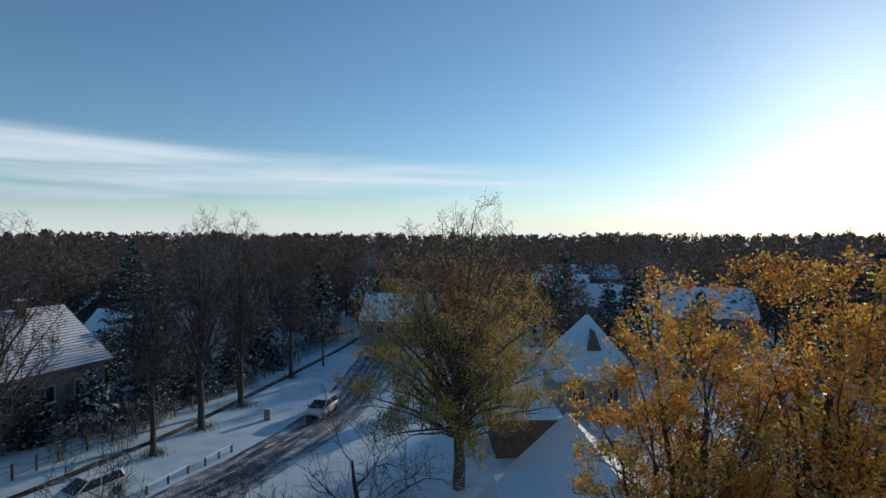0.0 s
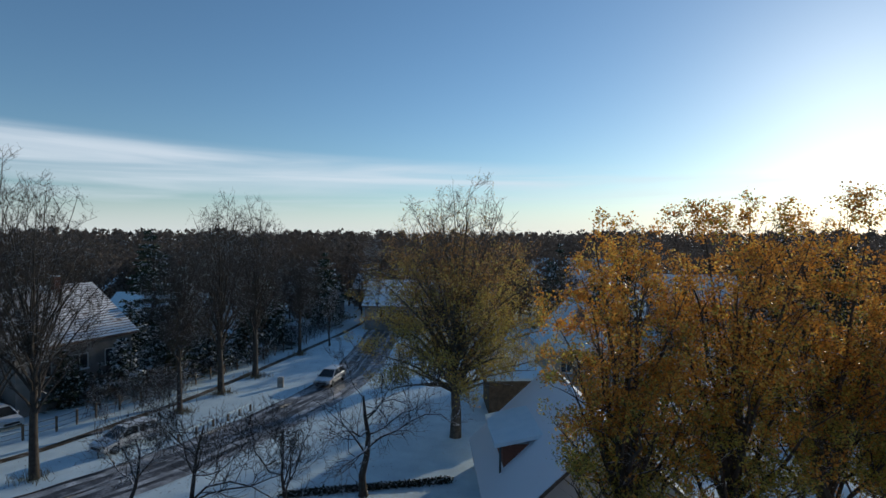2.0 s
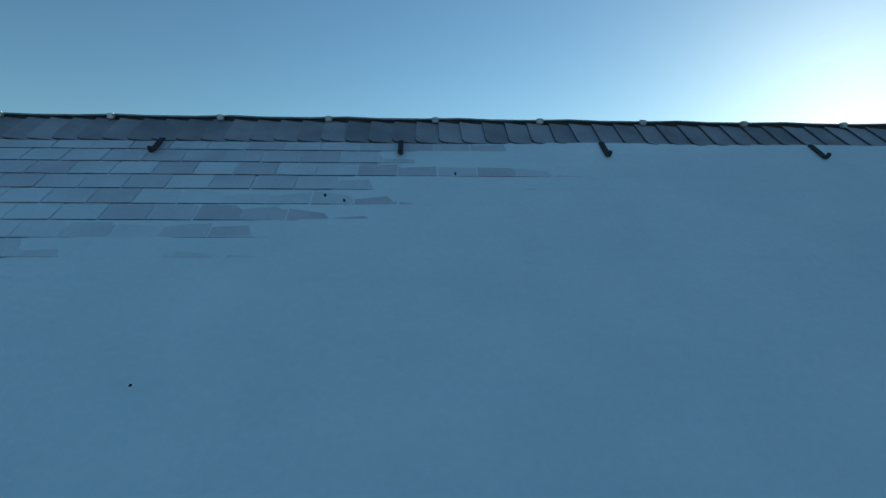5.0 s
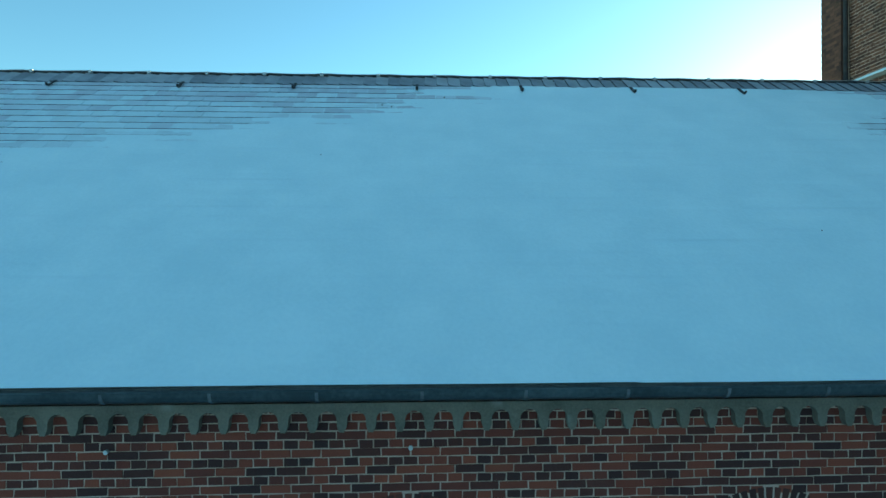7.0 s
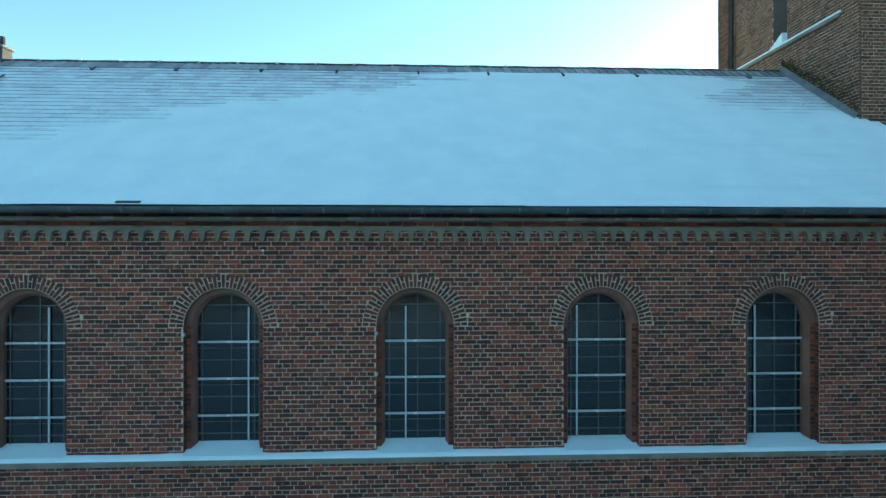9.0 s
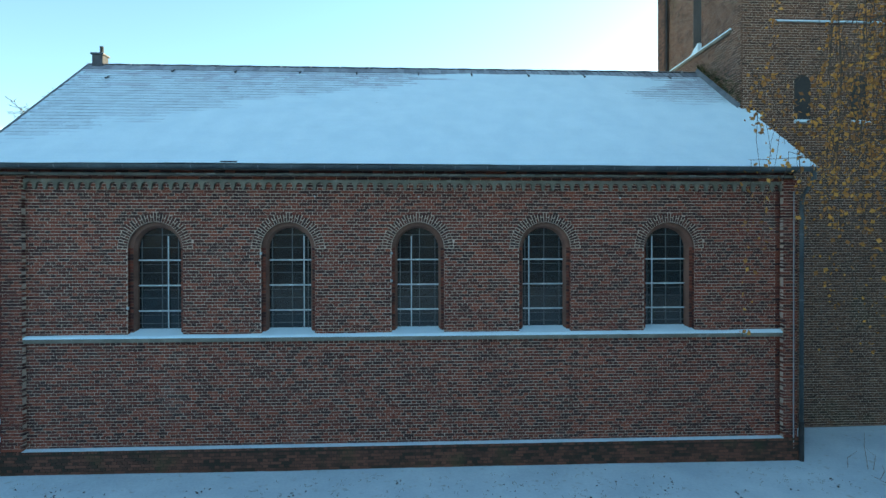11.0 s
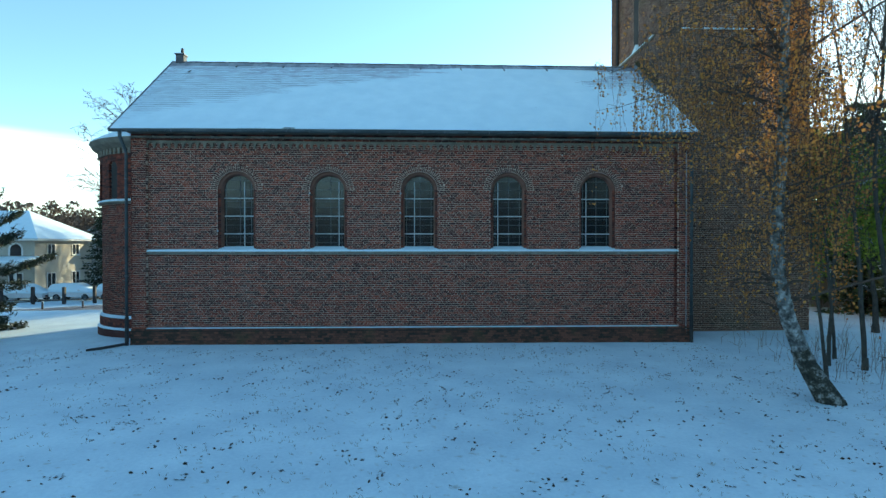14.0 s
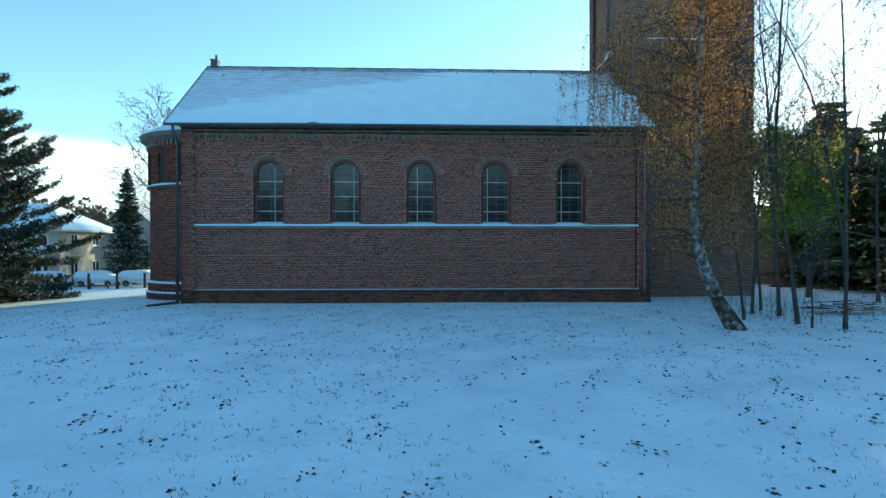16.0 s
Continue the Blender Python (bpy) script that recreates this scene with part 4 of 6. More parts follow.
for k in range(1300):
    f = moss_rng.random()
    q = on_roof(TX0 - 0.012, (TY0 - EAVE_Y) / up.y * (1 - f) + SLOPE_LEN * f, 0.0)
    moss.append((TX0 - 0.012, q.y, q.z + 0.18 + abs(moss_rng.normal()) * 0.30 * (1.3 - f)))
MOSS_AT = moss
for zl, xa, xb in ((12.3, TX0 + 0.9, TX1 - 0.6),):
    part("ledge_snow", Mesh().prism([(TY0 - 0.10, zl), (TY0 - 0.005, zl), (TY0 - 0.005, zl + 0.08), (TY0 - 0.09, zl + 0.03)], xa, xb, axis="x"), SNOW, tower, "line of snow on the front offset", bevel=0.01)
tc = Mesh().box(TX0 - 0.02, TX1 + 0.02, TY0 - 0.02, TY1 + 0.02, TZ, TZ + 0.2)
part("tower_top", tc, CEMENT, tower)

# nearest bricks of the front wall, one by one
bricks = {}
for u, w, z in kept:
    key = ("long" if w > 0.2 else "short", rng.randrange(6))
    if key not in bricks:
        bw = (LONG if key[0] == "long" else SHORT) - 0.012
        one = Mesh().box(0, bw, -0.008, 0.03, 0.0, COURSE - 0.012)
        one.v = [(x + rng.uniform(-0.0035, 0.0035), y + rng.uniform(-0.002, 0.002), z2 + rng.uniform(-0.0035, 0.0035)) for x, y, z2 in one.v]
        bricks[key] = one.data("brick", BRICK)
    ob = new("brick", bricks[key])
    ob.parent = front
    ob.location = (u, rng.uniform(-0.003, 0.003), z + rng.uniform(-0.002, 0.002))


# ---- ground ----
def sheet(name, xs, ys, material, lift, label, zf=ground_z):
    m = Mesh()
    for y in ys:
        for x in xs:
            m.v.append((x, y, zf(x, y) + lift))
    w = len(xs)
    for j in range(len(ys) - 1):
        for i in range(w - 1):
            a = j * w + i
            m.f.append((a, a + 1, a + w + 1, a + w))
    ob = part(name, m, material, smooth=True, clean=False)
    return tagged(ob, label, "ground", kind="structure")


def steps(*stops):
    """Coordinates with a spacing for each stretch: (from, to, step)."""
    out = []
    for a, b, s in stops:
        n = max(1, round((b - a) / s))
        out += [a + (b - a) * k / n for k in range(n)]
    return out + [stops[-1][1]]


ground = sheet("ground", steps((-3000, -300, 450), (-300, -60, 30), (-60, -30, 2), (-30, 30, 0.45), (30, 60, 2), (60, 300, 30), (300, 3000, 450)),
               steps((-600, -60, 90), (-60, -30, 3), (-30, 0, 0.4), (0, 40, 1.0), (40, 120, 4), (120, 300, 30), (300, 4000, 500)), SNOW_GROUND, 0.0, "snow-covered ground with dead leaves showing through")

# ---- road, kerb strip, footpath ----
ROAD = [(-40, 22), (-27, 30), (-20, 38), (-15.6, 46), (-12.2, 55), (-10.8, 62), (-10.2, 74), (-9.6, 95), (-6, 140)]
VERGE = [(-46, 27), (-34, 33), (-27.6, 38.9), (-25.8, 43.2), (-24.4, 46.6), (-22.2, 51.6), (-19.7, 60.5), (-17.0, 70.8), (-12.6, 90), (-7, 125)]


def strip(name, line, offset, width, material, lift, label, high=0.0, wobble=0.0):
    """A strip along a line of points, offset to its right; high: a raised strip with sides."""
    pts = []
    for (ax, ay), (bx, by) in zip(line, line[1:]):
        n = max(2, int(math.hypot(bx - ax, by - ay) / 1.2))
        pts += [(ax + (bx - ax) * k / n, ay + (by - ay) * k / n) for k in range(n)]
    pts.append(line[-1])
    for _ in range(6):
        pts = [pts[0]] + [((a[0] + 2 * b[0] + c[0]) / 4, (a[1] + 2 * b[1] + c[1]) / 4) for a, b, c in zip(pts, pts[1:], pts[2:])] + [pts[-1]]
    m = Mesh()
    for k, p in enumerate(pts):
        a, b = pts[max(k - 1, 0)], pts[min(k + 1, len(pts) - 1)]
        d = math.hypot(b[0] - a[0], b[1] - a[1])
        nx, ny = (b[1] - a[1]) / d, -(b[0] - a[0]) / d
        row = []
        for w in (0.0, 0.25, 0.5, 0.75, 1.0):
            o = offset + width * w + wobble * noise.noise((k * 0.31, w * 7, offset))
            x, y = p[0] + nx * o, p[1] + ny * o
            row.append((x, y, ground_z(x, y) + lift + high))
        if high:
            row = [(row[0][0], row[0][1], row[0][2] - high - 0.2)] + row + [(row[-1][0], row[-1][1], row[-1][2] - high - 0.2)]
        m.v += row
    w = 7 if high else 5
    for k in range(len(pts) - 1):
        for i in range(w - 1):
            a = k * w + i
            m.f.append((a, a + 1, a + w + 1, a + w))
    return tagged(part(name, m, material, smooth=not high, clean=False), label, name, kind="structure")


strip("road", ROAD, 0.5, 5.2, SNOW_DRIVEN, 0.03, "snowy road with dark wheel ruts")
for o, w in ((0.45, 0.35), (1.5, 0.75), (2.5, 0.45), (3.2, 0.9), (4.6, 0.5)):
    strip("rut", ROAD, o, w, mat("wet_asphalt", [(0.045, 0.045, 0.05), (0.10, 0.10, 0.11), (0.4, 0.41, 0.43)], 0.8, 0.5, 0.4, 6.0), 0.04, "dark wet wheel track in the snow", wobble=0.3)
strip("kerb_strip", VERGE, 0.0, 0.8, mat("leafy_earth", [(0.035, 0.03, 0.022), (0.09, 0.07, 0.05), (0.3, 0.3, 0.3)], 1.2, 0.95, 0.6, 8.0), 0.03, "dark strip of earth and leaves beside the footpath")
strip("footpath", VERGE, -2.3, 1.7, SNOW, 0.035, "trodden snowy footpath", wobble=0.15)
YARD_PATH = [(-60, 19), (-40, 19.5), (-26, 21.5), (-13, 24)]
strip("lane", YARD_PATH, 0.0, 2.6, mat("lane_snow", [(0.5, 0.51, 0.54), (0.8, 0.81, 0.84)], 0.5, 0.7, 0.4, 6.0), 0.03, "snowy lane with grey wheel marks", wobble=0.2)

# leaf litter and grass tips through the snow
lit = np.random.default_rng(3)


def leaf_mesh(centres, size, rng_np, droop=0.0, flat=0.0, aspect=0.62):
    """Small folded leaf blades at the given places."""
    n = len(centres)
    c = np.asarray(centres, float)
    a = rng_np.normal(size=(n, 3))
    a[:, 2] = a[:, 2] * (1 - flat) - droop
    a /= np.linalg.norm(a, axis=1, keepdims=True) + 1e-9
    b = rng_np.normal(size=(n, 3))
    b[:, 2] *= 1 - flat
    b -= (b * a).sum(1, keepdims=True) * a
    b /= np.linalg.norm(b, axis=1, keepdims=True) + 1e-9
    s = (size * rng_np.uniform(0.6, 1.35, n))[:, None]
    v = np.stack([c - a * s * 0.5, c + b * s * 0.5 * aspect, c + a * s * 0.5, c - b * s * 0.5 * aspect], 1).reshape(-1, 3)
    return v, n


def leaf_part(name, centres, size, material, parent, rng_np, label="", droop=0.0, flat=0.0, aspect=0.62):
    v, n = leaf_mesh(centres, size, rng_np, droop, flat, aspect)
    me = bpy.data.meshes.new(name)
    me.vertices.add(4 * n)
    me.vertices.foreach_set("co", v.ravel())
    me.loops.add(4 * n)
    me.loops.foreach_set("vertex_index", np.arange(4 * n, dtype=np.int32))
    me.polygons.add(n)
    me.polygons.foreach_set("loop_start", np.arange(0, 4 * n, 4, dtype=np.int32))
    me.materials.append(material)
    me.update(calc_edges=True)
    ob = new(name, me)
    if parent is not None:
        ob.parent = parent
    if label:
        tagged(ob, label)
    return ob


leaf_part("moss", MOSS_AT, 0.042, mat("moss", [(0.025, 0.035, 0.012), (0.06, 0.075, 0.025)], 4.0, 0.95, 0.0, 40.0), tower, lit, "dark green moss above the flashing")

spots = []
for k in range(1350):
    cx, cy = lit.uniform(-19, 17), lit.uniform(-22, -1)
    along = lit.uniform(0.05, 0.3)
    for _ in range(int(lit.integers(1, 9))):
        f = lit.normal() * along
        x, y = cx + f * 0.45 + lit.normal() * 0.07, cy + f + lit.normal() * 0.07
        spots.append((x, y, ground_z(x, y) + 0.012))
for k in range(900):
    cx, cy = lit.uniform(-27, -2), lit.uniform(33, 78)
    for _ in range(int(lit.integers(2, 9))):
        x, y = cx + lit.normal() * 0.25, cy + lit.normal() * 0.25
        spots.append((x, y, ground_z(x, y) + 0.05))
litter = leaf_part("leaf_litter", spots, 0.065, HEDGE, None, lit, flat=0.8)
tagged(litter, "scattered brown leaves lying on the snow", "leaves", kind="stuff")
tips = Mesh()
for k in range(6500):
    x, y = lit.uniform(-18, 16), lit.uniform(-22, -0.6)
    if noise.noise((x * 0.25, y * 0.25, 8.0)) < -0.08:
        continue
    z = ground_z(x, y)
    for _ in range(3):
        dx, dy = lit.normal() * 0.03, lit.normal() * 0.03
        h = lit.uniform(0.02, 0.06)
        tips.poly([(x + dx, y + dy, z - 0.01), (x + dx + 0.012, y + dy, z - 0.01), (x + dx + lit.normal() * 0.03, y + dy + lit.normal() * 0.03, z + h)])
tagged(part("grass_tips", tips, mat("dry_grass", [(0.10, 0.10, 0.05), (0.2, 0.17, 0.09)], 3.0, 0.9, 0.0), clean=False), "thin grass tips poking through the snow", "grass", kind="stuff")


tufts = Mesh()
for tx, ty, reach, count in ((-20.7, 48.2, 0.9, 150), (-19.4, 53.7, 1.0, 170), (-18.2, 59.9, 1.2, 260), (-16.0, 70.4, 0.9, 140), (-23.8, 36.0, 0.9, 120)):
    for k in range(count):
        x, y = tx + lit.normal() * reach * 0.6, ty + lit.normal() * reach * 0.5
        z, h = ground_z(x, y), lit.uniform(0.25, 0.75)
        tufts.poly([(x - 0.02, y, z - 0.02), (x + 0.02, y, z - 0.02), (x + lit.normal() * 0.18, y + lit.normal() * 0.18, z + h)])
tagged(part("dry_tufts", tufts, mat("straw", [(0.14, 0.11, 0.06), (0.30, 0.24, 0.14)], 3.0, 0.9, 0.0, snow=0.2), clean=False), "straw-coloured grass tufts round the street trees", "grass", kind="stuff")


# ---- trees ----
def wander(r, d, amount):
    return (d + Vector((r.gauss(0, amount), r.gauss(0, amount), r.gauss(0, amount)))).normalized()


def limb(mesh, p, d, length, radius, level, cfg, r, tips):
    """One limb and, from it, those of the next level."""
    n = cfg["segs"][level]
    pts, rad, dirs = [p.copy()], [radius], [d.copy()]
    for k in range(n):
        d = wander(r, d, cfg["bend"][level])
        d = (d + Vector((0, 0, cfg["rise"][level]))).normalized()
        p = p + d * (length / n)
        pts.append(p.copy())
        dirs.append(d.copy())
        rad.append(radius * (1 - (1 - cfg["taper"]) * (k + 1) / n))
    sides = 8 if radius > 0.12 else (5 if radius > 0.04 else 3)
    (mesh if level == 0 else cfg.get("twigs", mesh)).tube(pts, rad, sides, cap=False)
    last = level + 1 >= len(cfg["segs"])
    if last or level >= cfg["leafy"]:
        for q, e in zip(pts[1:], dirs[1:]):
            tips.append((q, e))
    if last:
        return
    count = cfg["kids"][level]
    for k in range(count):
        f = cfg["from"][level] + (1 - cfg["from"][level]) * (k + r.random()) / count
        x = f * n
        i = min(int(x), n - 1)
        q = pts[i].lerp(pts[i + 1], x - i)
        e = dirs[i + 1]
        side = e.cross(Vector((r.gauss(0, 1), r.gauss(0, 1), r.gauss(0, 1)))).normalized()
        ang = radians(cfg["angle"][level] * r.uniform(0.7, 1.3))
        nd = (e * math.cos(ang) + side * math.sin(ang)).normalized()
        ln = length * cfg["ratio"][level] * r.uniform(0.7, 1.2) * (1.25 - 0.65 * f)
        limb(mesh, q, nd, ln, max(cfg["fine"], rad[i] * cfg["thin"][level] * (1.1 - 0.4 * f)), level + 1, cfg, r, tips)


BROAD = dict(segs=[9, 6, 5, 4, 3], bend=[0.05, 0.12, 0.16, 0.2, 0.2], rise=[0.03, 0.10, 0.07, 0.04, 0.0], taper=0.25, kids=[13, 7, 6, 4],
             angle=[44, 42, 40, 42], ratio=[0.46, 0.5, 0.5, 0.5], thin=[0.52, 0.55, 0.55, 0.6], fine=0.015, leafy=3)
BROAD["from"] = [0.24, 0.2, 0.15, 0.1]
GNARLED = dict(BROAD, segs=[5, 6, 5, 4], bend=[0.15, 0.3, 0.32, 0.3], kids=[9, 10, 9], angle=[55, 55, 50], ratio=[0.85, 0.5, 0.5], rise=[0.02, 0.03, 0.08, 0.06], fine=0.013)
GNARLED["from"] = [0.35, 0.2, 0.1]
SLIM = dict(BROAD, segs=[14, 6, 4, 3], bend=[0.05, 0.12, 0.15, 0.2], rise=[0.05, 0.12, 0.05, 0.0], kids=[20, 8, 5], angle=[40, 40, 40], ratio=[0.24, 0.45, 0.5], thin=[0.42, 0.5, 0.6], fine=0.008)
SLIM["from"] = [0.3, 0.2, 0.1]


def tree(name, label, at, height, girth, cfg, seed, bark, lean=(0, 0), leaves=None, group="", width=1.0, skirt=0):
    """leaves: material, count, size, spread, and where in the crown they grow (a function of the place relative to the foot)."""
    r = random.Random(seed)
    ob = thing(name, label, "tree", (at[0], at[1], ground_z(*at) - 0.1), group=group)
    m, tips, tw = Mesh(), [], Mesh()
    cfg = dict(cfg, twigs=tw)
    d = Vector((lean[0], lean[1], 1)).normalized()
    limb(m, Vector((0, 0, 0)), d, height * 0.86, girth, 0, cfg, r, tips)
    for k in range(skirt):
        w = 6.283 * (k + r.random()) / skirt
        low_cfg = dict(cfg, rise=[0, 0.03, 0.0, -0.03, -0.06])
        limb(m, Vector((0, 0, r.uniform(2.2, 5.5))), Vector((math.cos(w), math.sin(w), 0.5)).normalized(), height * r.uniform(0.36, 0.5), girth * 0.4, 1, low_cfg, r, tips)
    m.tube([(0, 0, -0.2), (0, 0, 0.0), (lean[0] * 0.4, lean[1] * 0.4, 0.45)], [girth * 1.6, girth * 1.35, girth], 8, cap=False)
    if width != 1.0:
        m.v = [(x * width, y * width, z) for x, y, z in m.v]
        tw.v = [(x * width, y * width, z) for x, y, z in tw.v]
        tips = [(Vector((q.x * width, q.y * width, q.z)), e) for q, e in tips]
    part("trunk", m, bark, ob, smooth=True, clean=False)
    part("branchwork", tw, bark, ob, "bare fine branches and twigs" if not leaves else "", smooth=True, clean=False)
    if leaves:
        material, count, size, spread, where = leaves
        g = np.random.default_rng(seed)
        base = np.array([q[:] for q, _ in tips])
        if where:
            base = base[[where(*q) > r.random() for q in base]]
        c = base[g.integers(0, len(base), count)] + g.normal(size=(count, 3)) * spread
        leaf_part("crown", c, size, material, ob, g, "dense clumps of small leaves", droop=0.3)
    return ob


def bow(a, b, lift, n):
    """Places along a limb from a to b that first climbs, then leans out."""
    c = a.lerp(b, 0.45) + Vector((0, 0, lift))
    return [a * (1 - t) ** 2 + c * (2 * t * (1 - t)) + b * t * t for t in (k / n for k in range(n + 1))]


def dome_tree(name, label, at, top, girth, seed, bark, crown, fork, counts, leaves=(), group="", fine=0.007, upright=0.7, lobes=0.0):
    """A tree with a rounded crown. crown: centre height, radius across, radius up and down; fork: heights between which the limbs leave the trunk; counts: limbs, boughs, twigs, twiglets."""
    r = random.Random(seed)
    ob = thing(name, label, "tree", (at[0], at[1], ground_z(*at) - 0.1), group=group)
    cz, rx, rz = crown
    trunk, tw, ends = Mesh(), Mesh(), []
    k1, k2, k3, k4 = counts
    lead = [Vector((r.gauss(0, 0.06), r.gauss(0, 0.06), z)) for z in (0, fork[0], (fork[0] + fork[1]) / 2, fork[1], fork[1] + (top - fork[1]) * 0.6)]
    trunk.tube([(0, 0, -0.2), (0, 0, 0.1)] + lead[1:], [girth * 1.7, girth * 1.25, girth, girth * 0.85, girth * 0.62, girth * 0.15], 10, cap=False)

    def inside(q, slack=1.0):
        """Draws a place back to the uneven outline of the crown."""
        d = Vector((q.x / rx, q.y / rx, (q.z - cz) / rz))
        u = d.normalized() if d.length > 1e-6 else Vector((0, 0, 1))
        lim = slack + lobes * noise.noise((u.x * 1.7 + seed, u.y * 1.7, u.z * 1.7)) + 0.05 * noise.noise((u.x * 6, u.y * 6 + seed, u.z * 6))
        if d.length > lim:
            d = u * lim
        return Vector((d.x * rx, d.y * rx, cz + d.z * rz))

    for a in range(k1):
        up_ = 1 - 1.45 * (a + 0.5) / k1
        w = a * 2.39996 + r.uniform(-0.3, 0.3)
        h = math.sqrt(max(0.0, 1 - up_ * up_))
        tip = inside(Vector((math.cos(w) * h * rx * 2, math.sin(w) * h * rx * 2, cz + up_ * rz * 2)))
        f = min(1.0, max(0.0, 0.5 + up_ * 0.5 + r.uniform(-0.15, 0.15)))
        start = Vector((0, 0, fork[0] + (fork[1] - fork[0]) * f))
        n = 7
        main = bow(start, tip, (tip - start).length * 0.16 * upright, n)
        main = [q + Vector((r.gauss(0, 0.09), r.gauss(0, 0.09), r.gauss(0, 0.05))) * (0 if i in (0, n) else 1) for i, q in enumerate(main)]
        g0 = girth * r.uniform(0.28, 0.42)
        rad = [max(fine * 1.6, g0 * (1 - 0.93 * i / n)) for i in range(n + 1)]
        tw.tube(main, rad, 6, cap=False)
        reach = (tip - start).length
        for b in range(k2):
            f = 0.22 + 0.78 * (b + r.random()) / k2
            i = min(n - 1, int(f * n))
            p0 = main[i].lerp(main[i + 1], f * n - i)
            out = Vector((r.gauss(0, 1), r.gauss(0, 1), r.gauss(0, 0.5) + upright)).normalized()
            p1 = inside(p0 + out * reach * r.uniform(0.16, 0.34) * (1.2 - 0.5 * f), 1.04)
            sub = bow(p0, p1, (p1 - p0).length * 0.12, 4)
            tw.tube(sub, [max(fine * 1.2, rad[i] * 0.5 * (1 - 0.8 * j / 4)) for j in range(5)], 4, cap=False)
            for c in range(k3):
                g = 0.15 + 0.85 * (c + r.random()) / k3
                j = min(3, int(g * 4))
                q0 = sub[j].lerp(sub[j + 1], g * 4 - j)
                d = Vector((r.gauss(0, 1), r.gauss(0, 1), r.gauss(0, 0.5) + upright * 1.1)).normalized()
                q1 = inside(q0 + d * r.uniform(0.5, 1.3), 1.12)
                mid = q0.lerp(q1, 0.5) + Vector((r.gauss(0, 0.05), r.gauss(0, 0.05), 0.05))
                tw.tube([q0, mid, q1], [fine * 1.2, fine, fine * 0.7], 3, cap=False)
                ends += [mid, q1]
                for e in range(k4):
                    m0 = q0.lerp(q1, r.uniform(0.2, 1.0))
                    d = Vector((r.gauss(0, 1), r.gauss(0, 1), r.gauss(0, 0.5) + upright)).normalized()
                    m1 = m0 + d * r.uniform(0.2, 0.55)
                    tw.tube([m0, m1], [fine * 0.8, fine * 0.45], 3, cap=False)
                    ends.append(m1)
    part("trunk", trunk, bark, ob, smooth=True, clean=False)
    part("branchwork", tw, bark, ob, "" if leaves else "bare fine branches and twigs", smooth=True, clean=False)
    g = np.random.default_rng(seed)
    base = np.array([q[:] for q in ends])
    for material, count, size, spread, where, words in leaves:
        keep = base[[where(*q) > r.random() for q in base]]
        c = keep[g.integers(0, len(keep), count)] + g.normal(size=(count, 3)) * spread
        leaf_part("crown", c, size, material, ob, g, words, droop=0.3)
    return ob


def conifer(name, label, at, height, radius, seed, material, bark=BARK, whorls=26, ragged=0.25, foot=0.06, up_tips=0.0, dense=26, blade=0.2, group=""):
    r = random.Random(seed)
    g = np.random.default_rng(seed)
    ob = thing(name, label, "tree", (at[0], at[1], ground_z(*at) - 0.1), group=group)
    m = Mesh().tube([(0, 0, -0.2), (0, 0, height * 0.5), (0, 0, height)], [radius * 0.07 + 0.05, radius * 0.05 + 0.03, 0.02], 7, cap=False)
    cs = []
    for k in range(whorls):
        f = foot + (1 - foot) * (k + r.random() * 0.6) / whorls
        z = height * f
        reach = radius * (1 - f) ** 0.8 * (0.55 + 0.45 * min(1, f * 5)) + 0.08
        for b in range(7):
            w = 2 * math.pi * (b + r.random()) / 7 + k
            ln = reach * r.uniform(1 - ragged * 1.6, 1 + ragged)
            pts = []
            for s in range(5):
                q = s / 4
                pts.append((math.cos(w) * ln * q, math.sin(w) * ln * q, z + ln * (-0.30 * q + (0.22 + up_tips * min(1.0, f * 2.6) - (0.16 if up_tips and f < 0.2 else 0.0)) * q * q)))
            m.tube(pts, [0.02 + 0.01 * ln, 0.018, 0.014, 0.01, 0.006], 3, cap=False)
            if up_tips:
                # upturned tufts along the bough and its side shoots
                for _ in range(int(20 * ln) + 4):
                    q = r.uniform(0.18, 1.0) ** 0.8
                    i = min(3, int(q * 4))
                    t = q * 4 - i
                    side = r.gauss(0, 0.17) * ln * (1.25 - q)
                    bx, by, bz = (pts[i][j] * (1 - t) + pts[i + 1][j] * t for j in range(3))
                    tx, ty, tz = bx - math.sin(w) * side, by + math.cos(w) * side, bz + 0.05 + abs(side) * 0.22
                    m.tube([(bx, by, bz), (tx, ty, tz)], [0.012, 0.007], 3, cap=False)
                    ox, oy = math.cos(w) * 0.5, math.sin(w) * 0.5
                    for _ in range(16):
                        g_ = r.uniform(-0.12, 0.30)
                        cs.append((tx + ox * g_ + r.gauss(0, 0.05), ty + oy * g_ + r.gauss(0, 0.05), tz + g_ * 0.8 + r.gauss(0, 0.045)))
                continue
            n = int(dense * ln / max(0.5, radius) * 4) + 5
            for _ in range(n):
                q = r.uniform(0.15, 1.02)
                i = min(3, int(q * 4))
                t = q * 4 - i
                base = [pts[i][j] * (1 - t) + pts[i + 1][j] * t for j in range(3)]
                sp = ln * 0.20 * (1.15 - q) + blade * 0.22
                cs.append((base[0] + r.gauss(0, sp), base[1] + r.gauss(0, sp), base[2] + r.gauss(0, blade * 0.22) + up_tips * 0.12))
    part("trunk", m, bark, ob, clean=False)
    leaf_part("foliage", cs, blade, material, ob, g, "dark needle sprays", flat=0.45 if up_tips == 0 else 0.1, aspect=0.4 if up_tips == 0 else 0.2)
    return ob


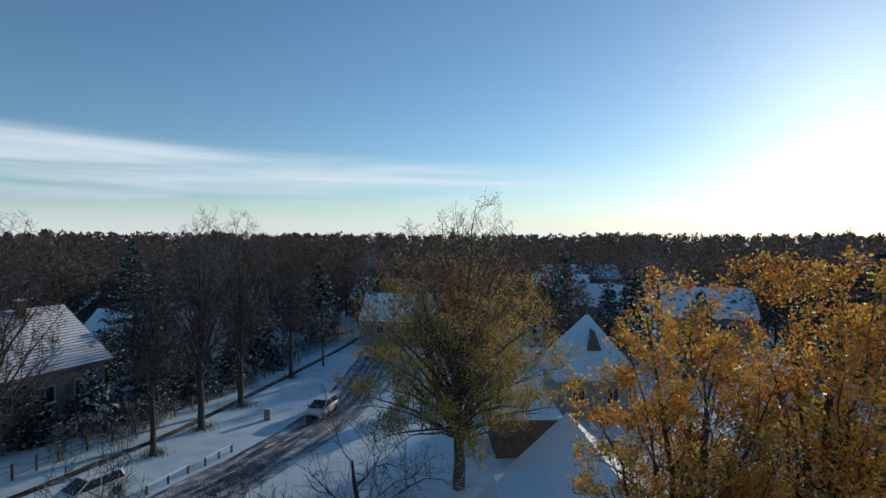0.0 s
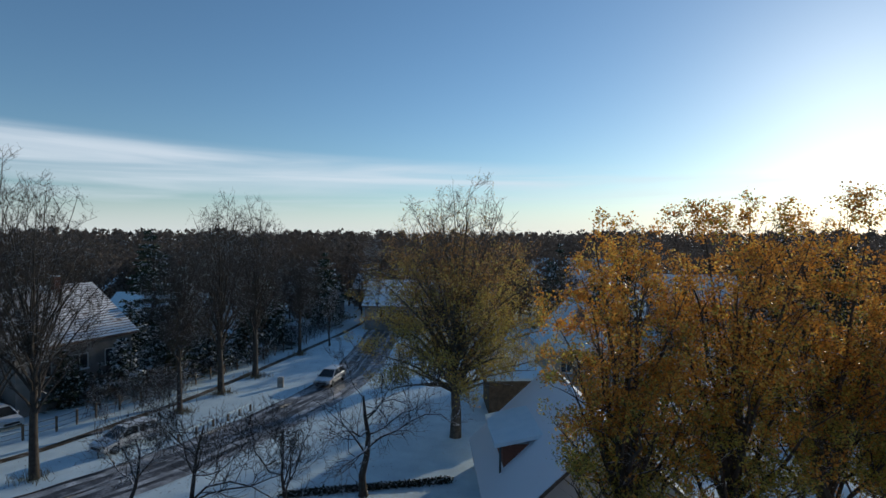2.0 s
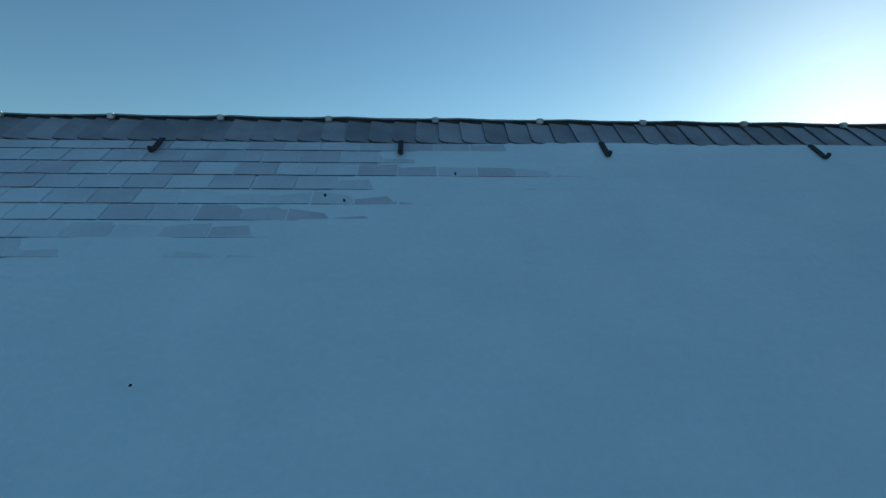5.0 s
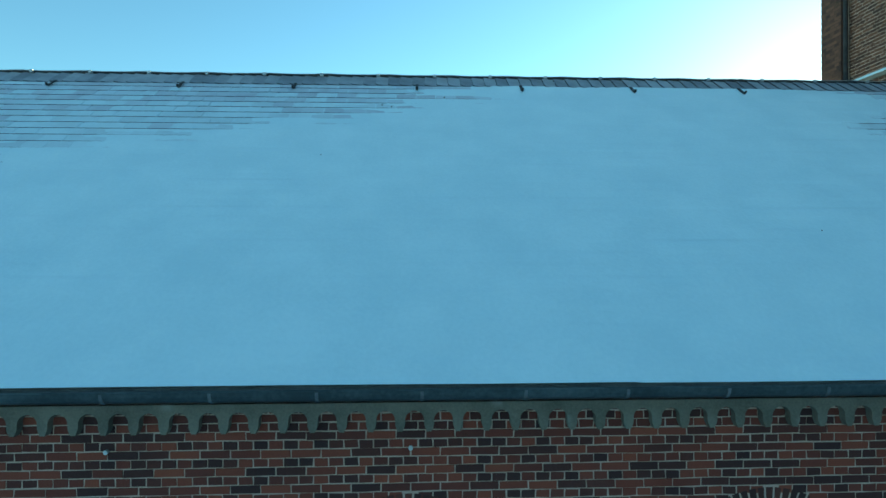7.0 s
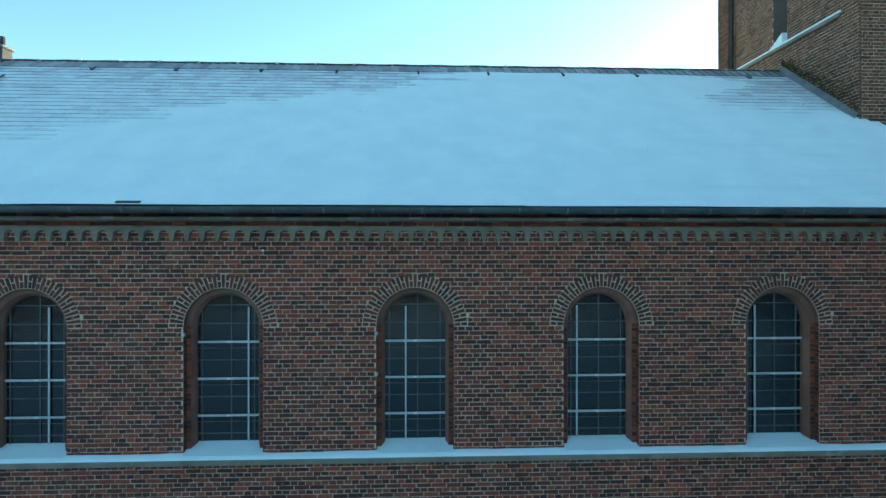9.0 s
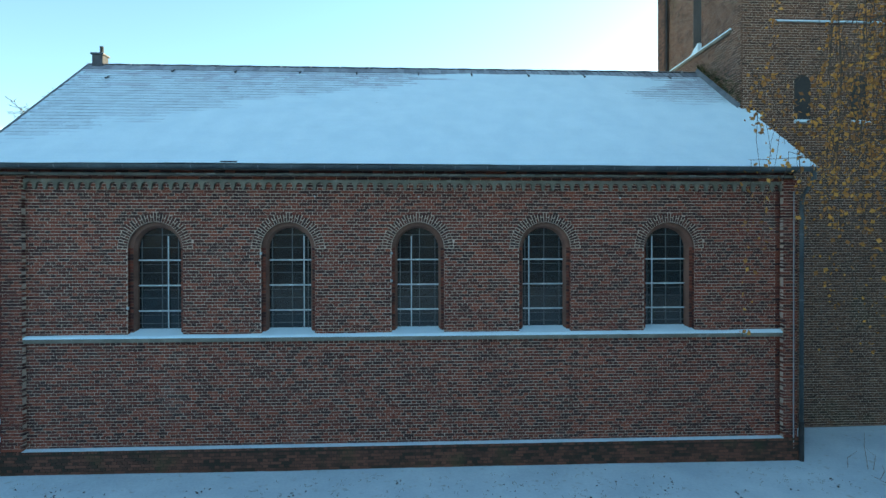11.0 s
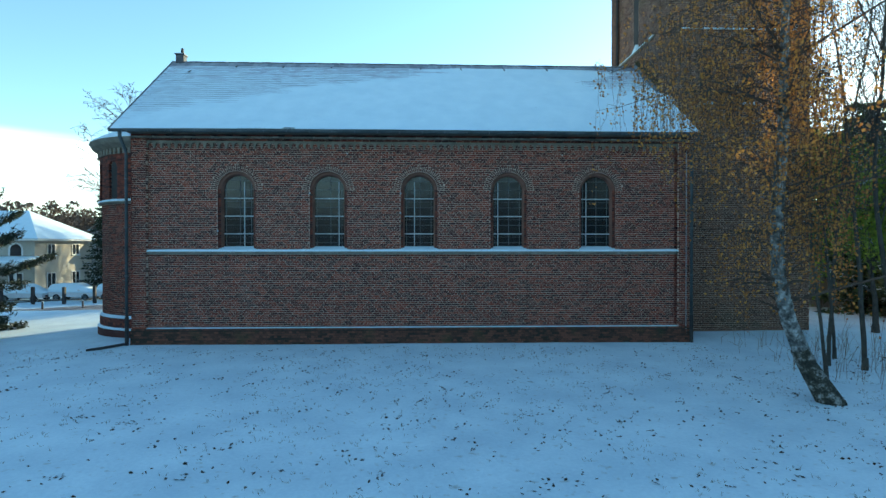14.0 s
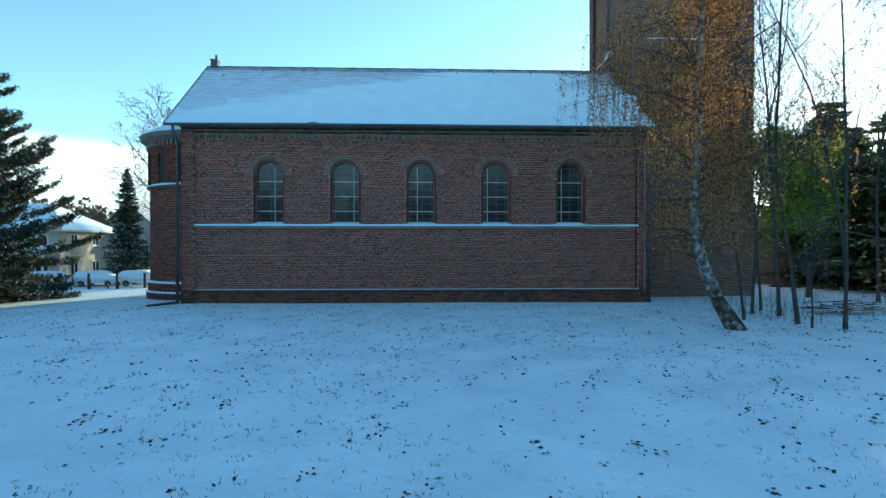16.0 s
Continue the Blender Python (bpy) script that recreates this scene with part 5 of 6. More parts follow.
# street side
dome_tree("lime_tree", "large lime tree keeping brown and yellow-green leaves", (2.35, 42.3), 18.4, 0.36, 11, BARK_LIME, (8.2, 6.9, 10.2), (2.0, 6.5), (60, 11, 6, 3),
          leaves=((LEAF_LIME, 52000, 0.11, 0.14, lambda x, y, z: max(0.05, min(1.0, (15.0 - z) / 6.0)) * (0.25 + 0.75 * (math.hypot(x, y) > 3.2)), "dull yellow-green leaves"),
                  (LEAF_LIME_BROWN, 26000, 0.095, 0.12, lambda x, y, z: max(0.06, 1 - abs(z - 12.5) / 4.5), "thin brown withered leaves")), upright=1.05, lobes=0.14, fine=0.009)


def clump(x, y, z):
    """Leaves stand in clumps, with gaps between."""
    return 1.0 if noise.noise((x * 0.62, y * 0.62, z * 0.62)) > -0.06 else 0.10


oaks = [((7.1, 21.0), 14.8, 24, (8.0, 2.6, 6.6)), ((11.3, 21.8), 16.2, 27, (9.2, 2.9, 7.1)), ((15.4, 22.6), 15.6, 28, (8.8, 2.9, 6.8)), ((19.2, 23.6), 12.2, 29, (6.8, 3.1, 5.2))]
for at, h, seed, crown in oaks:
    dome_tree("oak_tree", "autumn oak in orange, brown and dull green leaf", at, h, 0.30, seed, BARK, crown, (2.0, 6.0), (26, 8, 4, 1),
              leaves=((LEAF_OAK, 25000, 0.105, 0.12, lambda x, y, z: clump(x, y, z) * max(0.12, min(1.0, (z - 5.5) / 5.5)), "orange and brown leaves"),
                      (LEAF_OAK_GREEN, 20000, 0.105, 0.13, lambda x, y, z: clump(x, y, z + 30) * max(0.1, min(1.0, (12.5 - z) / 6.0)), "dull green leaves")), group="oaks behind the church", upright=0.9, lobes=0.3)
street = [((-23.8, 36.0), 18.2, 31, 0.30, (11.2, 4.2, 6.9)), ((-20.7, 48.2), 15.0, 32, 0.24, (9.0, 3.2, 5.6)), ((-19.4, 53.7), 18.4, 33, 0.32, (11.6, 3.8, 6.8)), ((-18.2, 59.9), 18.4, 34, 0.32, (11.6, 3.6, 6.6)), ((-16.0, 70.4), 12.5, 35, 0.22, (8.0, 3.2, 4.4)), ((-27.2, 36.8), 19.6, 37, 0.30, (12.2, 4.6, 7.2))]
for at, h, seed, gi, crown in street:
    dome_tree("street_tree", "bare street tree with a rounded crown of fine twigs", at, h, gi * 0.8, seed, BARK, crown, (2.6, 8.0), (30, 9, 7, 3), group="bare trees along the street", upright=1.0, lobes=0.22, fine=0.0095)
tree("street_tree", "small bare tree dusted with snow", (-13.3, 76.0), 8.0, 0.13, BROAD, 36, BARK_SNOWY)
tree("fruit_tree", "bare gnarled fruit tree with snow on its boughs", (-3.4, 33.5), 7.4, 0.24, GNARLED, 41, BARK_SNOWY, group="fruit trees")
tree("fruit_tree", "bare gnarled fruit tree in the garden", (-10.6, 27.5), 7.6, 0.16, GNARLED, 42, BARK, group="fruit trees")
tree("fruit_tree", "bare spreading fruit tree by the road", (-15.5, 31.0), 5.6, 0.13, GNARLED, 43, BARK_SNOWY, group="fruit trees")

# yard
birch = thing("birch", "leaning birch with hanging strands of orange leaves", "tree", (9.35, -7.55, ground_z(9.35, -7.55) - 0.05))
br = random.Random(51)
bg = np.random.default_rng(51)
stem = [(0, 0, -0.2), (0, 0, 0), (-0.55, 0.05, 0.9), (-0.98, 0.05, 1.9), (-1.22, 0.05, 2.9), (-1.30, 0.0, 4.2), (-1.22, -0.1, 6.0), (-1.2, -0.1, 8.0), (-1.05, 0.0, 10.2), (-0.95, 0.0, 12.4)]
srad = [0.34, 0.27, 0.19, 0.165, 0.15, 0.14, 0.12, 0.095, 0.06, 0.02]
part("foot", Mesh().tube(stem[:3] + [(-0.72, 0.05, 1.25)], [0.35, 0.282, 0.200, 0.188], 10), BIRCH_FOOT, birch, "dark cracked bark at the foot", smooth=True)
part("trunk", Mesh().tube(stem[2:], srad[2:], 10), BIRCH, birch, "white birch bark with black marks", smooth=True)
bm_ = Mesh()
strands, bleaf = [], []
for k in range(74):
    f = 0.16 + 0.84 * (k + br.random()) / 74
    z = 12.4 * f
    i = next(j for j in range(len(stem) - 1) if stem[j + 1][2] >= z)
    t = (z - stem[i][2]) / (stem[i + 1][2] - stem[i][2])
    p = Vector(stem[i]).lerp(Vector(stem[i + 1]), t)
    w = br.uniform(0, 2 * math.pi)
    ln = (4.6 - 3.0 * f) * br.uniform(0.55, 1.15) if f > 0.32 else br.uniform(0.8, 1.6)
    if f > 0.32 and math.cos(w) < 0:
        ln *= 1.25
    if math.cos(w) > 0.2:
        ln *= 0.5
    d = Vector((math.cos(w), math.sin(w) * 0.8, br.uniform(0.25, 0.9))).normalized()
    pts = [p]
    for s in range(7):
        d = (d + Vector((br.gauss(0, 0.1), br.gauss(0, 0.1), -0.10))).normalized()
        p = p + d * ln / 7
        pts.append(p)
    bm_.tube(pts, [max(0.006, 0.045 * (1 - f * 0.6) * (1 - s / 7.5)) for s in range(8)], 5, cap=False)
    if f < 0.3:
        continue
    for q in pts[2:]:
        for _ in range(3 if br.random() < 0.5 else 4):
            hang = br.uniform(0.5, 2.6) * (1.0 if f < 0.8 else 0.6)
            e = Vector(q) + Vector((br.gauss(0, 0.3), br.gauss(0, 0.3), 0.05))
            sp = [Vector(q), e]
            for s in range(4):
                e = e + Vector((br.gauss(0, 0.05), br.gauss(0, 0.05), -hang / 4))
                sp.append(e)
            strands.append(sp)
hang_in = [(-2.6, 0.2), (-3.4, -0.4), (-2.2, 0.6), (1.7, -0.5), (-3.7, 0.5)]
for x, y in hang_in:
    top = Vector((x, y, br.uniform(7.2, 8.6)))
    bm_.tube([Vector((-1.22, -0.1, 7.6)), Vector((x * 0.6, y * 0.6, 9.0)), top], [0.04, 0.025, 0.012], 4, cap=False)
    for _ in range(26):
        e = top + Vector((br.gauss(0, 0.45), br.gauss(0, 0.4), 0))
        hang = br.uniform(1.0, 3.6)
        strands.append([e + Vector((br.gauss(0, 0.06), br.gauss(0, 0.06), -hang * s / 5)) for s in range(6)])
low = Vector((1.9, -3.2, 2.6))
bm_.tube([Vector((-1.05, 0.05, 2.3)), Vector((0.6, -1.6, 3.2)), low], [0.035, 0.025, 0.012], 4, cap=False)
for _ in range(14):
    e = low + Vector((br.gauss(0, 0.18), br.gauss(0, 0.18), 0))
    strands.append([e + Vector((br.gauss(0, 0.03), br.gauss(0, 0.03), -br.uniform(1.2, 2.0) * s / 5)) for s in range(6)])
for sp in strands:
    full = br.choice((0, 1, 1, 3, 6, 10))
    bm_.tube(sp, [0.0045 if s < 3 else 0.003 for s in range(len(sp))], 3, cap=False)
    for a, b in zip(sp[1:], sp[2:]):
        for _ in range(br.randint(0, 2) + full):
            q = a.lerp(b, br.random())
            bleaf.append((q.x + br.gauss(0, 0.05), q.y + br.gauss(0, 0.05), q.z + br.gauss(0, 0.04)))
bm_.tube([Vector((-1.20, 0.05, 2.75)), Vector((-1.75, -0.1, 2.98)), Vector((-2.3, -0.15, 3.02))], [0.035, 0.028, 0.012], 5)
bm_.tube([Vector((-1.22, 0.05, 2.85)), Vector((-0.85, 0.0, 3.05)), Vector((-0.3, 0.0, 2.95))], [0.022, 0.016, 0.008], 4)
bm_.tube([Vector((-1.28, 0.0, 4.3)), Vector((0.1, -0.3, 5.1)), Vector((1.3, -0.6, 5.5))], [0.03, 0.02, 0.008], 4)
tagged(part("twig_mass", bm_, TWIG, birch, "thin drooping twigs", clean=False), kind="stuff")
leaf_part("foliage", bleaf, 0.064, LEAF_BIRCH, birch, bg, "orange-brown hanging leaves", droop=0.9, aspect=0.75)

slim = [((10.9, -5.4), 13.5, 61, 0.055), ((12.2, -3.8), 15, 62, 0.07), ((13.1, -2.9), 14.5, 63, 0.06), ((12.8, -4.4), 16, 64, 0.085), ((12.1, -6.3), 15.5, 65, 0.085), ((12.7, -7.5), 14, 66, 0.07), ((11.9, -7.2), 4.5, 67, 0.04),
        ((15.5, -4.0), 15, 68, 0.08), ((17.0, -6.0), 14, 69, 0.08), ((19.5, -1.0), 16, 70, 0.09)]
for at, h, seed, gi in slim:
    tree("young_tree", "slim bare tree with thin twigs and last few leaves", at, h, gi * 0.85, SLIM, seed, BARK_GREY, lean=((seed % 5 - 2) * 0.03, 0.02),
         leaves=(LEAF_BIRCH, 26, 0.06, 0.12, None), group="slim bare trees beside the tower")
conifer("pine_tree", "bushy dark pine with snow on its lower boughs", (-21.9, 2.4), 12.9, 5.9, 71, NEEDLE_PINE, whorls=38, ragged=0.34, foot=0.02, up_tips=0.34, blade=0.22)
conifer("spruce_tree", "narrow dark spruce dusted with snow", (-32.5, 36.6), 12.8, 2.35, 72, NEEDLE, whorls=50, ragged=0.3, dense=40, blade=0.26)
tree("bare_tree", "tall bare tree with spreading boughs", (-17.4, 17.5), 14.0, 0.26, BROAD, 73, BARK, width=1.35)
# evergreens by the churchyard; several are added only to keep the sun off it
for k, (at, h, rad) in enumerate([((24.5, 6.5), 9.0, 4.2), ((28.5, 2.0), 9.0, 4.4), ((31.5, 9.5), 15.0, 4.8), ((25.5, -3.0), 7.5, 3.8), ((36.0, 3.0), 14, 5.0), ((34.5, -6.0), 10, 4.8), ((41.0, 12.0), 16, 5.0), ((33, 18.5), 14.5, 4.8), ((28.5, 14), 12.0, 4.2), ((37.5, 24), 15, 5.0), ((42, 27), 15, 5.0), ((31.5, 20.5), 15, 5.2), ((24.5, 10.8), 11.0, 4.6), ((29.0, 16.2), 14, 5.6), ((35.0, 22.5), 15, 5.6), ((42, 29), 17, 5.6), ((47, 36), 18, 6.0), ((47, 30), 17, 6.0), ((36.5, 15), 15, 4.8), ((30, 5.5), 10, 4.5)]):
    at = (max(at[0], 0.5 + 0.69 * (at[1] + 22) + rad * 0.7), at[1]) if 8 < at[1] < 28 else at
    h += 1.0 if at[1] > 18 else 0.0
    conifer("yew_tree", "broad dark evergreen beside the churchyard", at, h, rad, 80 + k, YEW, whorls=16, ragged=0.4, dense=75, blade=0.46, group="dark evergreens beside the churchyard", foot=0.03)
for k, (at, h) in enumerate([((18.3, 1.5), 7.5), ((22.5, -4.0), 7.0), ((26, -8.0), 7.5)]):
    tree("maple_tree", "maple with yellow-green autumn leaves", at, h, 0.12, BROAD, 90 + k, BARK, leaves=(LEAF_MAPLE, 12000, 0.15, 0.28, None), group="yellowing maples")

# added tree that blocks a patch of sun from falling on the yard
tree("sun_block_tree", "rounded small-leaved evergreen added to keep the sun off the yard", (25.8, 12.2), 10.0, 0.16, BROAD, 190, BARK, leaves=(YEW, 12000, 0.2, 0.3, None), width=1.1)

# trees behind the street
for k, (at, h, rad, ma) in enumerate([((-35, 72), 15.5, 5.2, NEEDLE), ((-29, 67), 11.5, 4.6, NEEDLE_SNOWY), ((-42, 84), 16.5, 4.0, NEEDLE), ((-24, 80), 11, 4.2, NEEDLE), ((-17, 92), 12.5, 4.5, NEEDLE),
                                      ((18.5, 80), 12, 4.0, NEEDLE_SNOWY), ((24, 76), 11, 4.4, NEEDLE_SNOWY), ((29.5, 82), 12.5, 4.6, NEEDLE), ((33, 70), 10.5, 4.2, NEEDLE_SNOWY), ((43, 66), 15, 3.4, NEEDLE), ((48, 62), 15.5, 3.2, NEEDLE), ((27, 110), 14, 3.2, NEEDLE), ((52, 70), 14, 3.6, NEEDLE)]):
    conifer("conifer", "dark garden conifer with snow on its boughs", at, h, rad, 100 + k, ma, whorls=15, ragged=0.35, dense=22, blade=0.6, group="garden conifers across the street")
for k, (at, h) in enumerate([((-30, 90), 15), ((-20, 100), 15), ((-9, 104), 14), ((-4, 96), 13), ((-44, 60), 13), ((-50, 72), 13), ((-38, 98), 15), ((16, 66), 12), ((62, 84), 18), ((-26, 110), 15), ((38, 96), 14), ((8, 118), 15)]):
    tree("garden_tree", "bare garden tree in brown twigs", at, h, 0.2, BROAD, 130 + k, TWIG if k % 2 else BARK_SNOWY, group="bare garden trees", width=1.1)
shrub = Mesh()
sg = random.Random(7)
stips = []
for k in range(26):
    f = k / 25
    x, y = -23.5 + 8.5 * f + sg.gauss(0, 1.4) - 3.0, 47 + 38 * f + sg.gauss(0, 1.5)
    for _ in range(16):
        p = Vector((x + sg.gauss(0, 0.7), y + sg.gauss(0, 0.7), ground_z(x, y)))
        limb(shrub, p, Vector((sg.gauss(0, 0.25), sg.gauss(0, 0.25), 1)).normalized(), sg.uniform(1.2, 3.0), 0.02, 2, dict(BROAD, leafy=9), sg, stips)
tagged(part("shrubs", shrub, BARK_SNOWY, clean=False), "bare snowy shrubs and dark hedge along the gardens", "shrubs", kind="stuff")

# woods to the horizon
wood = Mesh()
wr = random.Random(9)


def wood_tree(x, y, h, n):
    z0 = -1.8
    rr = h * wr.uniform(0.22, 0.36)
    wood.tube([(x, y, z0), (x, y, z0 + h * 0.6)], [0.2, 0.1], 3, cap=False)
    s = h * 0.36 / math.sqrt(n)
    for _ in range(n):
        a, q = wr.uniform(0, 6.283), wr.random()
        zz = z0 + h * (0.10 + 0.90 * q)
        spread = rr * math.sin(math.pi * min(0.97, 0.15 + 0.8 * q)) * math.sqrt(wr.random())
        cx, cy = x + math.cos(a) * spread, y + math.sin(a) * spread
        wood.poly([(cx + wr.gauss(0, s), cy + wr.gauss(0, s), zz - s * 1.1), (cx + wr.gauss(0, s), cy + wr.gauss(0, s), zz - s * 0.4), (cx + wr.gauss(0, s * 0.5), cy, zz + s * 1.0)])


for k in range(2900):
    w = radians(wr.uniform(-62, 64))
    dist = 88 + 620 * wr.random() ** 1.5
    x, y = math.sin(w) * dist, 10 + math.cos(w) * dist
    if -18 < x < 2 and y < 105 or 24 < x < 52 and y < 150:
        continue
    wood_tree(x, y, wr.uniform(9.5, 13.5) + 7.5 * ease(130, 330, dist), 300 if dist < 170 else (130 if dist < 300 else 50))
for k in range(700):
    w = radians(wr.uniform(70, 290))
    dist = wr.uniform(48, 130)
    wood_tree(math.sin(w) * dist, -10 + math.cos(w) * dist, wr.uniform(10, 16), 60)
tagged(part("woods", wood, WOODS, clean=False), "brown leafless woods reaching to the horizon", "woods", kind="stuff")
# low garden hedge
hg = np.random.default_rng(17)
hp = []
for k in range(9000):
    f = hg.random()
    x, y = -8.0 + 9.6 * f + hg.normal() * 0.16, 33.6 + 1.6 * f + hg.normal() * 0.16
    hp.append((x, y, ground_z(x, y) + hg.random() * 0.2))
tagged(leaf_part("hedge", hp, 0.14, mat("hedge_leaf", [(0.02, 0.025, 0.014), (0.05, 0.05, 0.03)], 2.0, 0.9, 0.0, 20.0, per_piece=0.6, snow=0.3), None, hg), "low dark clipped garden hedge", "hedge", kind="stuff")
for k, (at, h, rad) in enumerate([((-28.5, 53.5), 5.5, 2.6), ((-26.0, 57.5), 7.0, 3.0), ((-31.5, 50.0), 5.0, 2.6), ((-24.0, 62.5), 7.5, 3.0), ((-36.0, 48.5), 4.5, 2.8), ((-22.0, 68.0), 7.0, 3.0), ((-30.5, 58.5), 8.5, 3.4), ((-20.0, 74.0), 7.5, 3.2)]):
    conifer("garden_yew", "dark bushy evergreen behind the garden fence", at, h, rad, 160 + k, NEEDLE_SNOWY if k % 3 == 0 else NEEDLE, whorls=12, ragged=0.5, dense=26, blade=0.4, group="evergreens behind the garden fence", foot=0.02)
tree("fruit_tree", "bare bushy garden tree near the house", (-6.5, 29.5), 6.0, 0.13, GNARLED, 44, BARK, group="fruit trees")


# ---- houses ----
def window_on(parent, x, y, z, w, h, turn=0.0, sill=True):
    """A framed window on a wall face that looks along -y before the turn."""
    m = pose(x, y, z, 0, 0, turn)
    win = new("window")
    win.parent = parent
    part("pane", Mesh().box(-w / 2, w / 2, -0.012, 0.0, 0, h, m), PANE, win)
    fr = Mesh()
    for a, b, c, d in ((-w / 2 - 0.06, -w / 2 + 0.02, -0.06, h + 0.06), (w / 2 - 0.02, w / 2 + 0.06, -0.06, h + 0.06), (-w / 2, w / 2, h - 0.02, h + 0.06), (-w / 2, w / 2, -0.06, 0.02), (-0.03, 0.03, 0, h)):
        fr.box(a, b, -0.05, 0.0, c, d, m)
    part("frame", fr, FRAME, win, clean=False)
    if sill:
        part("sill", Mesh().box(-w / 2 - 0.1, w / 2 + 0.1, -0.16, 0.0, -0.12, -0.06, m), SNOW, win, "snow on the window sill")
    return win


def gable_house(name, label, at, turn, wide, deep, eave, ridge, wall, roofing, over=0.4, tiles=True):
    """Ridge along the house's own y; its gable looks along -y."""
    h = thing(name, label, "house", at, turn)
    part("wall", Mesh().prism([(-wide / 2, -0.8), (wide / 2, -0.8), (wide / 2, eave), (0, ridge), (-wide / 2, eave)], -deep / 2, deep / 2), wall, h)
    pitch = (ridge - eave) / (wide / 2)
    for s in (-1, 1):
        e = wide / 2 + over
        zl = eave - over * pitch
        slab = Mesh().prism([(0, ridge + 0.05), (s * e, zl + 0.05), (s * e, zl + 0.22), (0, ridge + 0.22)], -deep / 2 - over, deep / 2 + over)
        sl = part("roof_slope", slab, roofing, h)
        if tiles:
            n = int(math.hypot(e, ridge - zl) / 0.34)
            for k in range(n):
                f0, f1 = k / n, (k + 1) / n
                x0, z0, x1, z1 = s * e * f0, ridge + (zl - ridge) * f0, s * e * f1, ridge + (zl - ridge) * f1
                row = Mesh().quad((x0, -deep / 2 - over, z0 + 0.235), (x0, deep / 2 + over, z0 + 0.235), (x1, deep / 2 + over, z1 + 0.295), (x1, -deep / 2 - over, z1 + 0.295))
                row.quad((x1, -deep / 2 - over, z1 + 0.295), (x1, deep / 2 + over, z1 + 0.295), (x1, deep / 2 + over, z1 + 0.23), (x1, -deep / 2 - over, z1 + 0.23))
                part("tile_course", row, roofing, sl, clean=False)
        part("bargeboard", Mesh().prism([(0, ridge - 0.02), (s * e, zl - 0.02), (s * e, zl + 0.2), (0, ridge + 0.2)], -deep / 2 - over - 0.04, -deep / 2 - over), WOOD, h, "dark bargeboard")
    return h


def chimney(parent, x, y, z0, z1):
    c = part("chimney", Mesh().box(x - 0.3, x + 0.3, y - 0.3, y + 0.3, z0, z1), BRICK, parent, "brick chimney")
    part("chimney_cap", Mesh().box(x - 0.36, x + 0.36, y - 0.36, y + 0.36, z1, z1 + 0.12), SNOW, c, "snow on the cap", bevel=0.03)


GZ = -1.8
white = gable_house("white_house", "white plastered house with snowy steep roof behind the church", (8.4, 32.0, GZ + 0.2), 0, 9.8, 11.0, 1.5, 6.0, PLASTER_WHITE, mat("snowy_roof", [(0.5, 0.51, 0.54), (0.62, 0.63, 0.66)], 1.0, 0.8, 0.3, 8.0, snow=0.95), over=0.45, tiles=False)
window_on(white, -2.2, -5.5, 1.2, 0.7, 0.8)
window_on(white, -0.3, -5.5, 1.2, 0.9, 1.4)
window_on(white, 1.8, -5.5, 1.2, 0.9, 1.4)
dorm = part("dormer", Mesh().box(-4.1, -1.6, -1.2, 3.0, 1.5, 3.7), ROOF_RED, white, "dormer clad in red-brown tiles")
part("dormer_roof", Mesh().prism([(-4.6, 3.6), (-1.2, 4.3), (-1.2, 4.5), (-4.6, 3.8)], -1.5, 3.3), SNOW, dorm, "snow on the dormer roof")
part("dormer_pipe", Mesh().tube([(-4.3, -1.35, 3.6), (-4.3, -1.35, 1.7)], [0.06, 0.06], 6), ZINC, dorm)

annexe = thing("brick_annexe", "low brown brick outbuilding with flat snowy roof", "building", (7.9, 49.5, GZ))
part("wall", Mesh().box(-2.5, 2.5, -2.4, 2.4, -0.5, 2.75), mat("annexe_brick", [(0.10, 0.075, 0.05), (0.18, 0.13, 0.09)], 3.0, 0.9, 0.5, 14.0), annexe)
part("roof", Mesh().box(-2.7, 2.7, -2.6, 2.6, 2.85, 3.05), SNOW, annexe, "snow slab on the flat roof", bevel=0.05)
part("roof_edge", Mesh().box(-2.65, 2.65, -2.55, 2.55, 2.72, 2.85), WOOD, annexe)


